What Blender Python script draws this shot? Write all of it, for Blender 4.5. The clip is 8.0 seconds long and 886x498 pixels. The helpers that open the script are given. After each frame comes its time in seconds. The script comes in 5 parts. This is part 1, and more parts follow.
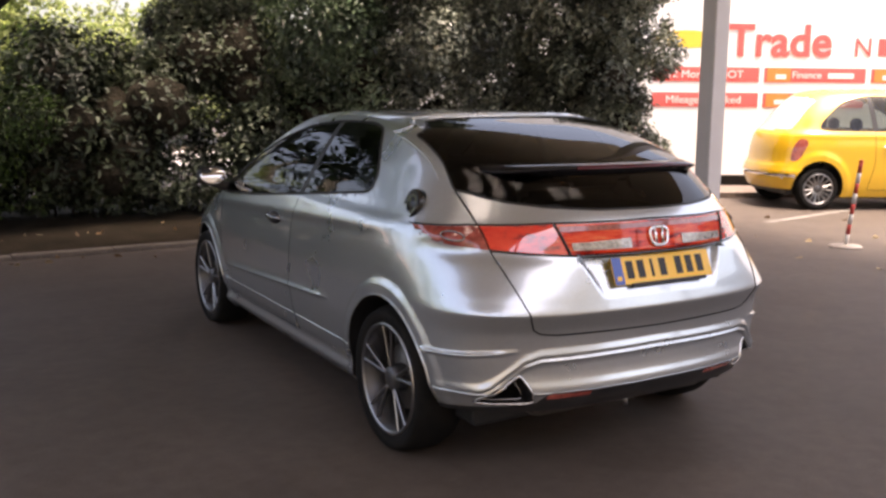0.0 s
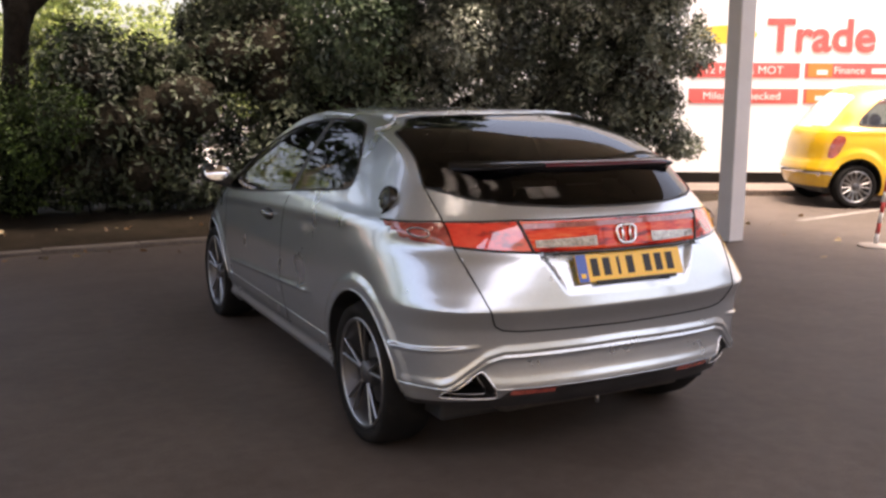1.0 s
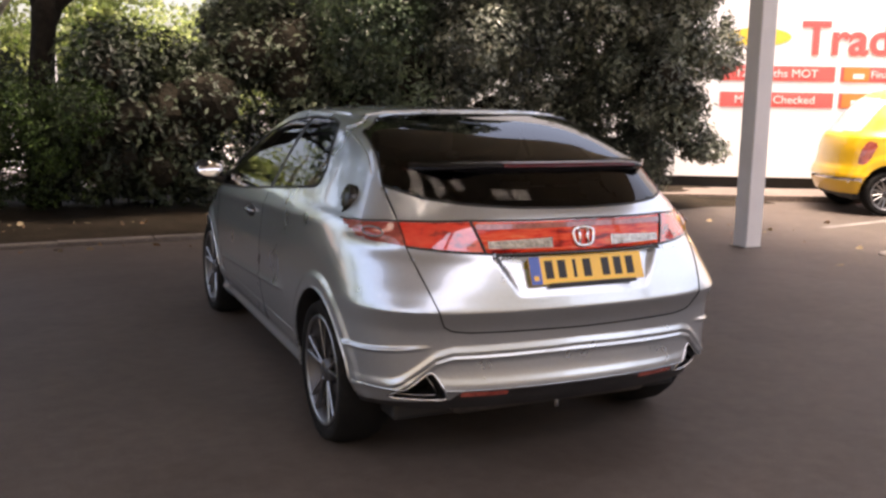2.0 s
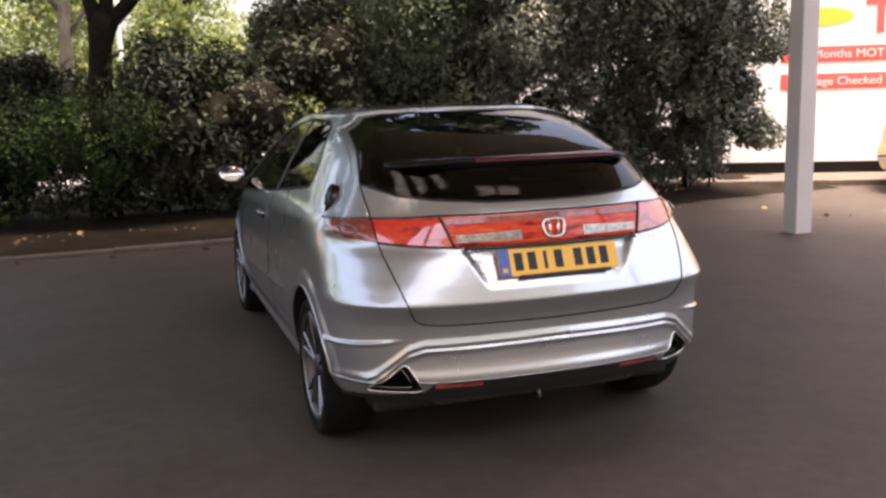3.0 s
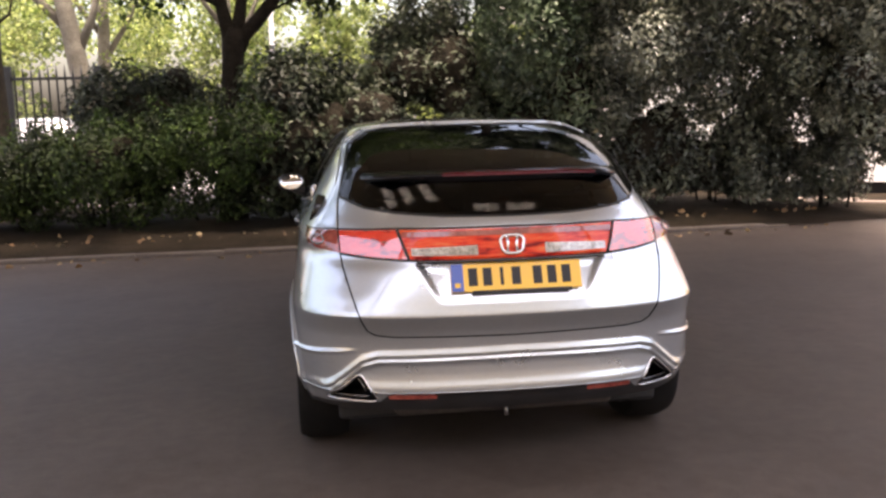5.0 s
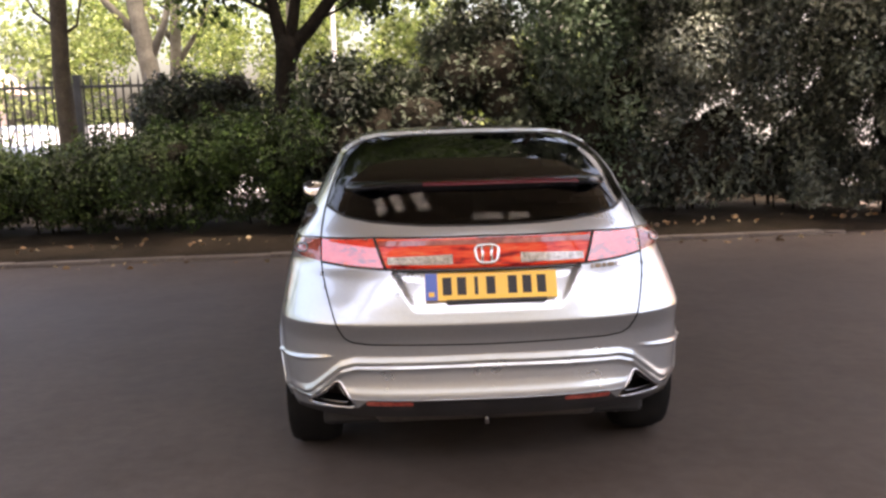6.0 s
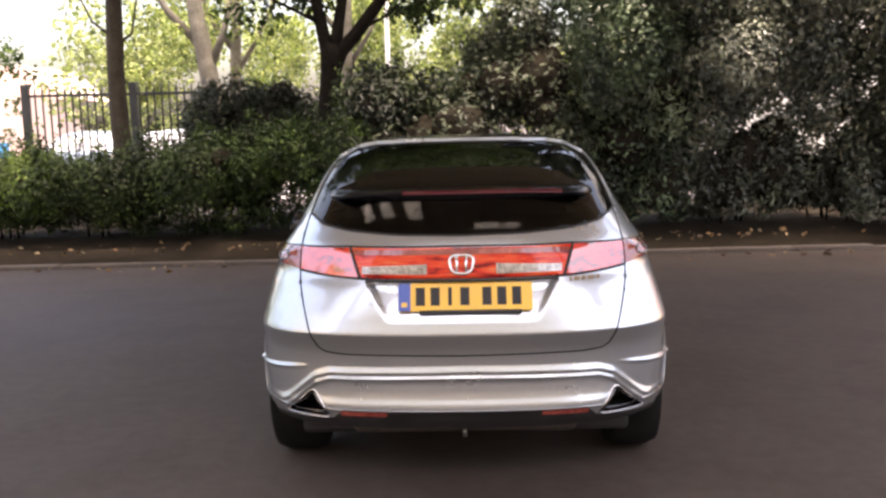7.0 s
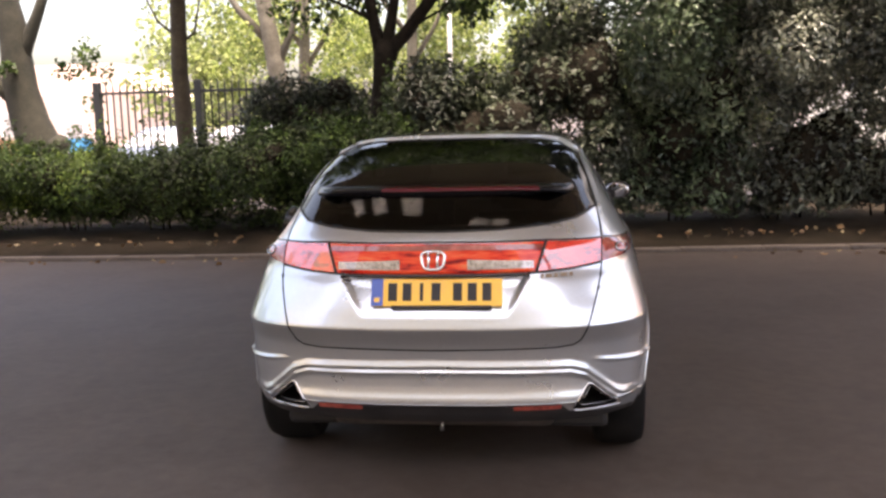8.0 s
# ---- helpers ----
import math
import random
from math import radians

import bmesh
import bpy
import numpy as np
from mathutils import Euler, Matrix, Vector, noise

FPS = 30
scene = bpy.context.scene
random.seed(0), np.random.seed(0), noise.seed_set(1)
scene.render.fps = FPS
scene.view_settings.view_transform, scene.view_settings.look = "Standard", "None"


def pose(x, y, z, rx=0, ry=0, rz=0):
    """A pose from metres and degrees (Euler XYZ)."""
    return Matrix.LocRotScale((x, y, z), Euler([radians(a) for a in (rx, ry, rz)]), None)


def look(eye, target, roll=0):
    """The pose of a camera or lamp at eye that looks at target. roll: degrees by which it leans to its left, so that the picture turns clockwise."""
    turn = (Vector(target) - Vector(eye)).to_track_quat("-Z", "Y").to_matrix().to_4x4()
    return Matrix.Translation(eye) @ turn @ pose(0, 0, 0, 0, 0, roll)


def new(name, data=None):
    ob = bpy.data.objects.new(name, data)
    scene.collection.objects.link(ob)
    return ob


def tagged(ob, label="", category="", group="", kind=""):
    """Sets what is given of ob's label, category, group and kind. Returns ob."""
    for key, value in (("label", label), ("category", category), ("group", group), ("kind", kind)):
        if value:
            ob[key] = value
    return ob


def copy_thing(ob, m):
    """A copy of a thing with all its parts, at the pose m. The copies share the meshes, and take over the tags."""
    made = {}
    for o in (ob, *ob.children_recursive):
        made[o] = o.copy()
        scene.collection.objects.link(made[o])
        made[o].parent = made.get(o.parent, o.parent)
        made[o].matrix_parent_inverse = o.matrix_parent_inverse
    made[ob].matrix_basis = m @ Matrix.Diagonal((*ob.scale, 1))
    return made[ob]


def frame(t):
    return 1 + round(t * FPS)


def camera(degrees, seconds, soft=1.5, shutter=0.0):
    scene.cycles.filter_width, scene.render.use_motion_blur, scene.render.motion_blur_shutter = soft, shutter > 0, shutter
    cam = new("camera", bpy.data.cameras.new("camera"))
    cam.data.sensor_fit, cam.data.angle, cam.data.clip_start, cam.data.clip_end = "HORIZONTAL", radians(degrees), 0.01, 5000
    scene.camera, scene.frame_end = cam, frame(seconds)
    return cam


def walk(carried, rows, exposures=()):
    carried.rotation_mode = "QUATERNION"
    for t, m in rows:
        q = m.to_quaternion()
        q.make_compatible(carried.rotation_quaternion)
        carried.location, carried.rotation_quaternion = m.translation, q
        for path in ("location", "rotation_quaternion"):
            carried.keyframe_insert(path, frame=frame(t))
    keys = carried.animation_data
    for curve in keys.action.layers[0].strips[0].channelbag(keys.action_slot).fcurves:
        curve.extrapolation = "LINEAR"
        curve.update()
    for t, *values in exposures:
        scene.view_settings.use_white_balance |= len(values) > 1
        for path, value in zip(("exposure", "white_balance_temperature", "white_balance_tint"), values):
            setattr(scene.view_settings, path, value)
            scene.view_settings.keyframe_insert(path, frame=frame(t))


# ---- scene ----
cam = camera(51.4, 8.0, soft=2.7)
PATH = [
    (0, (-2.621, -2.622, 1.514), (-1.616, -0.923, 1.192), 0.5),
    (0.5, (-2.486, -2.734, 1.515), (-1.521, -1.009, 1.208), 0.5),
    (1, (-2.338, -2.829, 1.521), (-1.436, -1.075, 1.192), 0.3),
    (1.5, (-2.158, -2.880, 1.510), (-1.294, -1.106, 1.185), 0.1),
    (1.7, (-2.098, -2.905, 1.519), (-1.247, -1.125, 1.192), 0.7),
    (3, (-1.610, -3.205, 1.519), (-0.970, -1.339, 1.185), -1.6),
    (3.5, (-1.399, -3.223, 1.505), (-0.794, -1.345, 1.173), -1.9),
    (4, (-1.182, -3.309, 1.532), (-0.689, -1.398, 1.213), -1.7),
    (4.5, (-0.996, -3.407, 1.513), (-0.609, -1.471, 1.193), -1.0),
    (5.8, (-0.415, -3.469, 1.523), (-0.304, -1.491, 1.250), -1.8),
    (6, (-0.355, -3.504, 1.538), (-0.261, -1.528, 1.244), -1.6),
    (6.5, (-0.175, -3.466, 1.522), (-0.143, -1.486, 1.243), -1.6),
    (7, (0.018, -3.463, 1.532), (-0.037, -1.483, 1.258), -1.3),
    (7.5, (0.230, -3.462, 1.525), (0.096, -1.484, 1.259), -2.2),
    (8, (0.457, -3.488, 1.538), (0.223, -1.522, 1.256), -1.5),
]
EXPOSURE = 2.08
walk(cam, [(t, look(eye, target, roll)) for t, eye, target, roll in PATH], exposures=((0.0, EXPOSURE, 7700, 20), (3.5, EXPOSURE, 7700, 20), (4.5, EXPOSURE + 0.24, 7700, 20), (6.0, EXPOSURE + 0.42, 7700, 20), (8.0, EXPOSURE + 0.40, 7700, 20)))
# light: bright overcast sky, weak high sun, shade of the canopy
world = bpy.data.worlds.new("sky")
scene.world = world
world.use_nodes = True
wn = world.node_tree.nodes
sky = wn.new("ShaderNodeTexSky")
sky.sky_type = 'NISHITA'
sky.sun_disc = False
sky.sun_elevation, sky.sun_rotation = radians(78.2), radians(151.4)
sky.dust_density, sky.air_density = 6.0, 1.0
world.node_tree.links.new(sky.outputs[0], wn["Background"].inputs[0])
wn["Background"].inputs[1].default_value = 0.15
sun_data = bpy.data.lights.new("sun", 'SUN')
sun_data.energy, sun_data.angle, sun_data.color = 1.9, radians(22), (1.0, 0.96, 0.90)
sun = new("sun", sun_data)
sun.matrix_world = look((1.2, -2.2, 12.0), (0, 0, 0))


# ---- materials ----
def nodes_of(name):
    m = bpy.data.materials.new(name)
    m.use_nodes = True
    n = m.node_tree.nodes
    return m, n, m.node_tree.links, n["Principled BSDF"]


def noise_ramp(n, l, coord, scale, stops, detail=6.0, rough=0.6, out="Object"):
    tex = n.new("ShaderNodeTexNoise")
    tex.inputs["Scale"].default_value = scale
    tex.inputs["Detail"].default_value = detail
    tex.inputs["Roughness"].default_value = rough
    l.new(coord.outputs[out], tex.inputs["Vector"])
    ramp = n.new("ShaderNodeValToRGB")
    el = ramp.color_ramp.elements
    el[0].position, el[0].color = stops[0][0], (*stops[0][1], 1)
    el[1].position, el[1].color = stops[-1][0], (*stops[-1][1], 1)
    for p, c in stops[1:-1]:
        e = el.new(p)
        e.color = (*c, 1)
    l.new(tex.outputs["Fac"], ramp.inputs["Fac"])
    return tex, ramp


def bump(n, l, bsdf, height, strength, dist):
    b = n.new("ShaderNodeBump")
    b.inputs["Strength"].default_value = strength
    b.inputs["Distance"].default_value = dist
    l.new(height, b.inputs["Height"])
    l.new(b.outputs["Normal"], bsdf.inputs["Normal"])


def mottled(name, c1, c2, scale, rough=0.8, fine=60.0, bumps=0.3, dist=0.004, metal=0.0, coat=0.0, grain=0.35):
    """Two scales of variation: broad patches between c1 and c2, and a fine grain."""
    m, n, l, b = nodes_of(name)
    co = n.new("ShaderNodeTexCoord")
    t1, r1 = noise_ramp(n, l, co, scale, ((0.3, c1), (0.7, c2)))
    t2, r2 = noise_ramp(n, l, co, fine, ((0.25, (1 - grain,) * 3), (0.75, (1 + grain * 0.6,) * 3)), detail=3)
    mix = n.new("ShaderNodeMix")
    mix.data_type, mix.blend_type = 'RGBA', 'MULTIPLY'
    mix.inputs[0].default_value = 1.0
    l.new(r1.outputs[0], mix.inputs[6])
    l.new(r2.outputs[0], mix.inputs[7])
    l.new(mix.outputs[2], b.inputs["Base Color"])
    b.inputs["Roughness"].default_value = rough
    b.inputs["Metallic"].default_value = metal
    b.inputs["Coat Weight"].default_value = coat
    b.inputs["Coat IOR"].default_value = 1.75
    if bumps:
        bump(n, l, b, t2.outputs["Fac"], bumps, dist)
    return m


def plain(name, col, rough=0.5, metal=0.0, coat=0.0, spec=0.5):
    m, n, l, b = nodes_of(name)
    b.inputs["Base Color"].default_value = (*col, 1)
    b.inputs["Roughness"].default_value = rough
    b.inputs["Metallic"].default_value = metal
    b.inputs["Coat Weight"].default_value = coat
    b.inputs["Specular IOR Level"].default_value = spec
    return m


def paint(name, col, metal, rough, flake=0.05, coat=1.0, ior=1.5):
    """Car paint: flaked base under a clear coat, with a faint film of dust."""
    m, n, l, b = nodes_of(name)
    co = n.new("ShaderNodeTexCoord")
    t, r = noise_ramp(n, l, co, 420, ((0.3, tuple(c * (1 - flake) for c in col)), (0.7, tuple(min(1, c * (1 + flake)) for c in col))), detail=1)
    l.new(r.outputs[0], b.inputs["Base Color"])
    t2, r2 = noise_ramp(n, l, co, 3.0, ((0.35, (rough,) * 3), (0.75, (rough + 0.06,) * 3)))
    l.new(r2.outputs[0], b.inputs["Roughness"])
    b.inputs["Metallic"].default_value = metal
    b.inputs["Coat Weight"].default_value = coat
    b.inputs["Coat Roughness"].default_value = 0.015
    b.inputs["Coat IOR"].default_value = ior
    return m


def tinted_glass(name, tint, gloss=0.02, ior=1.5):
    m, n, l, b = nodes_of(name)
    n.remove(b)
    tr, gl, fr, mix = (n.new("ShaderNodeBsdf" + k) if k in ("Transparent", "Glossy") else n.new("ShaderNode" + k)
                       for k in ("Transparent", "Glossy", "Fresnel", "MixShader"))
    tr.inputs[0].default_value = (*tint, 1)
    gl.inputs["Roughness"].default_value = gloss
    fr.inputs[0].default_value = ior
    l.new(fr.outputs[0], mix.inputs[0])
    l.new(tr.outputs[0], mix.inputs[1])
    l.new(gl.outputs[0], mix.inputs[2])
    l.new(mix.outputs[0], n["Material Output"].inputs[0])
    return m


def leaf_mat(name, dark, light, trans=0.25, rough=0.4, spec=0.5, sprays=1.7):
    """Leaves: every leaf its own tint, noise patches painting lit sprays and dark hollows, some light passing through.
    """
    m, n, l, b = nodes_of(name)
    geo = n.new("ShaderNodeNewGeometry")
    ramp = n.new("ShaderNodeValToRGB")
    ramp.color_ramp.elements[0].color = (*dark, 1)
    ramp.color_ramp.elements[1].color = (*light, 1)
    ramp.color_ramp.elements[0].position = 0.4
    l.new(geo.outputs["Random Per Island"], ramp.inputs[0])
    co = n.new("ShaderNodeTexCoord")
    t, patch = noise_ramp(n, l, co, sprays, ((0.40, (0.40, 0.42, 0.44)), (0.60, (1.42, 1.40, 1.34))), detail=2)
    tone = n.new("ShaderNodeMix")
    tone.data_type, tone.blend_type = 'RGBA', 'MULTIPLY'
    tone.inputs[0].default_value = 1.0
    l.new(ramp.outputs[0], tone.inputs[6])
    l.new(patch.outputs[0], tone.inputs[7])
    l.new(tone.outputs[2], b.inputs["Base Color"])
    b.inputs["Roughness"].default_value = rough
    b.inputs["Specular IOR Level"].default_value = spec
    tl = n.new("ShaderNodeBsdfTranslucent")
    l.new(tone.outputs[2], tl.inputs[0])
    mix = n.new("ShaderNodeMixShader")
    mix.inputs[0].default_value = trans
    l.new(b.outputs[0], mix.inputs[1])
    l.new(tl.outputs[0], mix.inputs[2])
    l.new(mix.outputs[0], n["Material Output"].inputs[0])
    return m


def asphalt_mat():
    m, n, l, b = nodes_of("asphalt")
    co = n.new("ShaderNodeTexCoord")
    t1, r1 = noise_ramp(n, l, co, 0.35, ((0.3, (0.069, 0.053, 0.043)), (0.7, (0.094, 0.073, 0.060))), detail=5)
    t2, r2 = noise_ramp(n, l, co, 140, ((0.3, (0.65,) * 3), (0.72, (1.3,) * 3)), detail=3)
    t3, r3 = noise_ramp(n, l, co, 1.7, ((0.38, (0.84, 0.82, 0.80)), (0.55, (1, 1, 1))), detail=4)
    t4, r4 = noise_ramp(n, l, co, 11.0, ((0.30, (0.80, 0.79, 0.78)), (0.72, (1.14, 1.14, 1.15))), detail=5)
    last = r1.outputs[0]
    for v in (r2, r3, r4):
        k = n.new("ShaderNodeMix")
        k.data_type, k.blend_type = 'RGBA', 'MULTIPLY'
        k.inputs[0].default_value = 1.0
        l.new(last, k.inputs[6])
        l.new(v.outputs[0], k.inputs[7])
        last = k.outputs[2]
    l.new(last, b.inputs["Base Color"])
    rr = n.new("ShaderNodeMapRange")
    rr.inputs["To Min"].default_value, rr.inputs["To Max"].default_value = 0.55, 0.80
    b.inputs["Specular IOR Level"].default_value = 0.5
    l.new(t1.outputs["Fac"], rr.inputs["Value"])
    l.new(rr.outputs[0], b.inputs["Roughness"])
    bump(n, l, b, t2.outputs["Fac"], 0.5, 0.004)
    return m


def lens_mat(name, stops, ior, stretch=(1.0, 1.0, 4.0), scale=6.0):
    """Moulded lamp lens: long streaks from the prisms inside, under a hard clear face."""
    m, n, l, b = nodes_of(name)
    co, mp = n.new("ShaderNodeTexCoord"), n.new("ShaderNodeMapping")
    mp.inputs["Scale"].default_value = stretch
    l.new(co.outputs["Object"], mp.inputs["Vector"])
    t, r = noise_ramp(n, l, mp, scale, stops, detail=3, out="Vector")
    l.new(r.outputs[0], b.inputs["Base Color"])
    b.inputs["Roughness"].default_value = 0.15
    b.inputs["Specular IOR Level"].default_value = 0.1
    b.inputs["Coat Weight"].default_value = 1.0
    b.inputs["Coat IOR"].default_value = ior
    t2, r2 = noise_ramp(n, l, co, 70, ((0.3, (0, 0, 0)), (0.7, (1, 1, 1))), detail=1)
    bump(n, l, b, t2.outputs["Fac"], 0.12, 0.001)
    return m


RED_LENS = lens_mat("red_lens", ((0.36, (0.30, 0.006, 0.010)), (0.46, (0.80, 0.026, 0.014)), (0.70, (0.90, 0.06, 0.03))), 2.5, (1.2, 1.0, 3.0), 9.0)
ORANGE_LENS = lens_mat("orange_red_lens", ((0.36, (0.20, 0.006, 0.008)), (0.44, (0.72, 0.030, 0.014)), (0.56, (0.86, 0.085, 0.030)), (0.68, (0.85, 0.20, 0.075))), 1.4, (1.0, 1.0, 6.0), 7.0)
ASPHALT = asphalt_mat()
SOIL = mottled("leaf_mould", (0.014, 0.011, 0.007), (0.034, 0.025, 0.017), 3.0, 0.95, 45, 0.8, 0.02)
KERBSTONE = mottled("kerb_concrete", (0.086, 0.070, 0.059), (0.155, 0.128, 0.108), 2.2, 0.9, 70, 0.5, 0.004)
CONCRETE = mottled("pale_concrete", (0.34, 0.30, 0.27), (0.45, 0.40, 0.36), 1.2, 0.9, 50, 0.4, 0.004)
DUSTY = mottled("dusty_concrete", (0.13, 0.10, 0.085), (0.22, 0.175, 0.15), 1.0, 0.9, 30, 0.4, 0.004)
SILVER = paint("silver_paint", (0.525, 0.573, 0.600), 0.85, 0.27, flake=0.14, ior=1.85)
YELLOW = paint("yellow_paint", (0.72, 0.42, 0.015), 0.0, 0.35, 0.02)
WHITE_CAR = paint("pale_grey_paint", (0.50, 0.50, 0.52), 0.0, 0.35, 0.02)
BLUE_CAR = paint("blue_paint", (0.30, 0.36, 0.46), 0.2, 0.35, 0.03)
DARK_GLASS = tinted_glass("privacy_glass", (0.09, 0.09, 0.098), ior=1.38)
SIDE_GLASS = tinted_glass("side_glass", (0.42, 0.46, 0.43))
CLEAR_GLASS = tinted_glass("clear_glass", (0.75, 0.8, 0.78))
BLACK_PLASTIC = mottled("black_plastic", (0.012, 0.012, 0.013), (0.02, 0.02, 0.021), 8, 0.55, 300, 0.1, 0.001)
VALANCE = mottled("valance_plastic", (0.014, 0.0135, 0.014), (0.026, 0.025, 0.026), 6, 0.38, 200, 0.1, 0.001)
GLOSS_BLACK = plain("gloss_black", (0.008, 0.008, 0.009), 0.10, coat=0.6)
SATIN_BLACK = plain("piano_black", (0.006, 0.006, 0.007), 0.16, spec=0.2)
RUBBER = mottled("tyre_rubber", (0.007, 0.007, 0.007), (0.018, 0.017, 0.016), 6, 0.85, 120, 0.3, 0.001)
CHROME = plain("chrome", (0.85, 0.85, 0.86), 0.06, 1.0)
ALLOY = mottled("cut_alloy", (0.27, 0.27, 0.275), (0.38, 0.38, 0.385), 6, 0.28, 200, 0.05, 0.0005, metal=1.0, grain=0.1)
ALLOY_DARK = plain("dark_alloy", (0.09, 0.09, 0.095), 0.4, 0.7)
STEEL_DARK = mottled("brake_steel", (0.12, 0.11, 0.10), (0.22, 0.2, 0.18), 10, 0.45, 150, 0.2, 0.001, metal=0.9)
DEEP_RED_LENS = mottled("deep_red_lens", (0.20, 0.016, 0.014), (0.50, 0.12, 0.09), 10, 0.10, 50, 0.2, 0.002, coat=1.0, grain=0.4)
DEEP_RED_LENS.node_tree.nodes["Principled BSDF"].inputs["Coat IOR"].default_value = 1.6
SMOKED_RED = plain("smoked_red_lens", (0.07, 0.004, 0.008), 0.15, spec=0.3)
CAP_STEEL = mottled("fuel_cap_steel", (0.004, 0.004, 0.004), (0.10, 0.10, 0.10), 30, 0.18, 160, 0.4, 0.004, metal=1.0, grain=0.5)
DARK_CHROME = plain("dark_chrome", (0.30, 0.30, 0.31), 0.12, 1.0)
CLEAR_LENS = mottled("clear_lens", (0.26, 0.22, 0.19), (0.62, 0.57, 0.52), 30, 0.15, 90, 0.5, 0.003, metal=0.5, coat=1.0, grain=0.7)
PLATE_YELLOW = plain("plate_yellow", (0.95, 0.53, 0.02), 0.3, coat=0.3)
PLATE_BLUE = plain("plate_blue", (0.03, 0.09, 0.42), 0.35, coat=0.3)
PLATE_INK = plain("plate_ink", (0.01, 0.01, 0.01), 0.5)
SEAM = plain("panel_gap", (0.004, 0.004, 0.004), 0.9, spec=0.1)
FABRIC = mottled("seat_fabric", (0.02, 0.02, 0.022), (0.04, 0.04, 0.043), 12, 0.95, 400, 0.3, 0.001)
POST_PAINT = mottled("post_paint", (0.62, 0.60, 0.60), (0.72, 0.70, 0.70), 1.5, 0.5, 90, 0.15, 0.002, grain=0.08)
WALL_WHITE = mottled("white_hoarding", (0.88, 0.885, 0.88), (0.92, 0.92, 0.92), 0.8, 0.5, 80, 0.05, 0.001, grain=0.04)
SIGN_RED = plain("sign_red", (0.78, 0.13, 0.12), 0.45)
SIGN_WHITE = plain("sign_white", (0.85, 0.82, 0.8), 0.5)
SIGN_YELLOW = plain("sign_yellow", (0.85, 0.62, 0.08), 0.45)
SIGN_ORANGE = plain("sign_orange", (0.82, 0.25, 0.06), 0.45)
BARK = mottled("bark", (0.009, 0.0075, 0.006), (0.024, 0.020, 0.016), 9, 0.95, 40, 1.0, 0.02)
BARK_BROWN = mottled("brown_bark", (0.034, 0.027, 0.019), (0.075, 0.060, 0.041), 6, 0.95, 35, 1.0, 0.02)
BARK_OLIVE = mottled("olive_bark", (0.014, 0.0145, 0.009), (0.034, 0.032, 0.021), 4, 0.95, 30, 0.9, 0.02)
BARK_PALE = mottled("pale_bark", (0.085, 0.078, 0.060), (0.160, 0.145, 0.115), 4, 0.95, 30, 0.9, 0.02)
# dark colour of the foliage cores, painted as inner shade
CORE_SHADE = mottled("core_shade", (0.018, 0.016, 0.012), (0.042, 0.035, 0.026), 5, 1.0, 30, 1.0, 0.03)
for dull in (BARK, RUBBER, SOIL, CORE_SHADE):
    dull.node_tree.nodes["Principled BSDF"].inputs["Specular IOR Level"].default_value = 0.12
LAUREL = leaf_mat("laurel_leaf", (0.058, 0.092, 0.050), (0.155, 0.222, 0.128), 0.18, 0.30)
# paler copies of the laurels paint the light on upper leaves
LAUREL_LIT = leaf_mat("laurel_leaf_lit", (0.12, 0.165, 0.100), (0.28, 0.345, 0.245), 0.18, 0.18)
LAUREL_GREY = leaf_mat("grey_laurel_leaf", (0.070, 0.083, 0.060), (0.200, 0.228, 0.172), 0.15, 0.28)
LAUREL_GREY_LIT = leaf_mat("grey_laurel_leaf_lit", (0.165, 0.185, 0.145), (0.37, 0.40, 0.335), 0.15, 0.18)
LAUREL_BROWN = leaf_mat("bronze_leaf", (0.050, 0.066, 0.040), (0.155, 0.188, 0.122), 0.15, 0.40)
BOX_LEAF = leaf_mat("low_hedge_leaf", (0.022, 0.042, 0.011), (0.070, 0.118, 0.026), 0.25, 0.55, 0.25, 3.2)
# darker copies: shade put into the leaf colour, also used for dark bushes
LAUREL_DARK_SHADED = leaf_mat("dark_shaded_laurel_leaf", (0.024, 0.034, 0.020), (0.074, 0.092, 0.056), 0.15, 0.42, 0.3)
BOX_SHADED = leaf_mat("shaded_hedge_leaf", (0.016, 0.028, 0.009), (0.052, 0.078, 0.022), 0.25, 0.55, 0.25)
# lighter copy, for hedge tops painted as sunlit
BOX_LIT = leaf_mat("low_hedge_leaf_lit", (0.070, 0.120, 0.022), (0.190, 0.255, 0.060), 0.25, 0.55, 0.25, 3.2)
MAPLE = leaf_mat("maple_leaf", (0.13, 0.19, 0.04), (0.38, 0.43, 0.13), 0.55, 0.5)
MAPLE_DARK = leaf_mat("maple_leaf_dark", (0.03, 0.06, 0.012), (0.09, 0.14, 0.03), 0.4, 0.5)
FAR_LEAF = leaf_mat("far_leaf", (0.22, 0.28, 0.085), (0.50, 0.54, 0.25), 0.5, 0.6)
LITTER = leaf_mat("fallen_leaf", (0.16, 0.09, 0.04), (0.45, 0.36, 0.22), 0.1, 0.7)
def sheet_mat(name, col):
    """Milky sheet that lets diffuse light through."""
    m, n, l, b = nodes_of(name)
    b.inputs["Base Color"].default_value = (*col, 1)
    b.inputs["Roughness"].default_value = 0.4
    tl = n.new("ShaderNodeBsdfTranslucent")
    tl.inputs[0].default_value = (*col, 1)
    mix = n.new("ShaderNodeMixShader")
    mix.inputs[0].default_value = 0.8
    l.new(b.outputs[0], mix.inputs[1])
    l.new(tl.outputs[0], mix.inputs[2])
    l.new(mix.outputs[0], n["Material Output"].inputs[0])
    return m


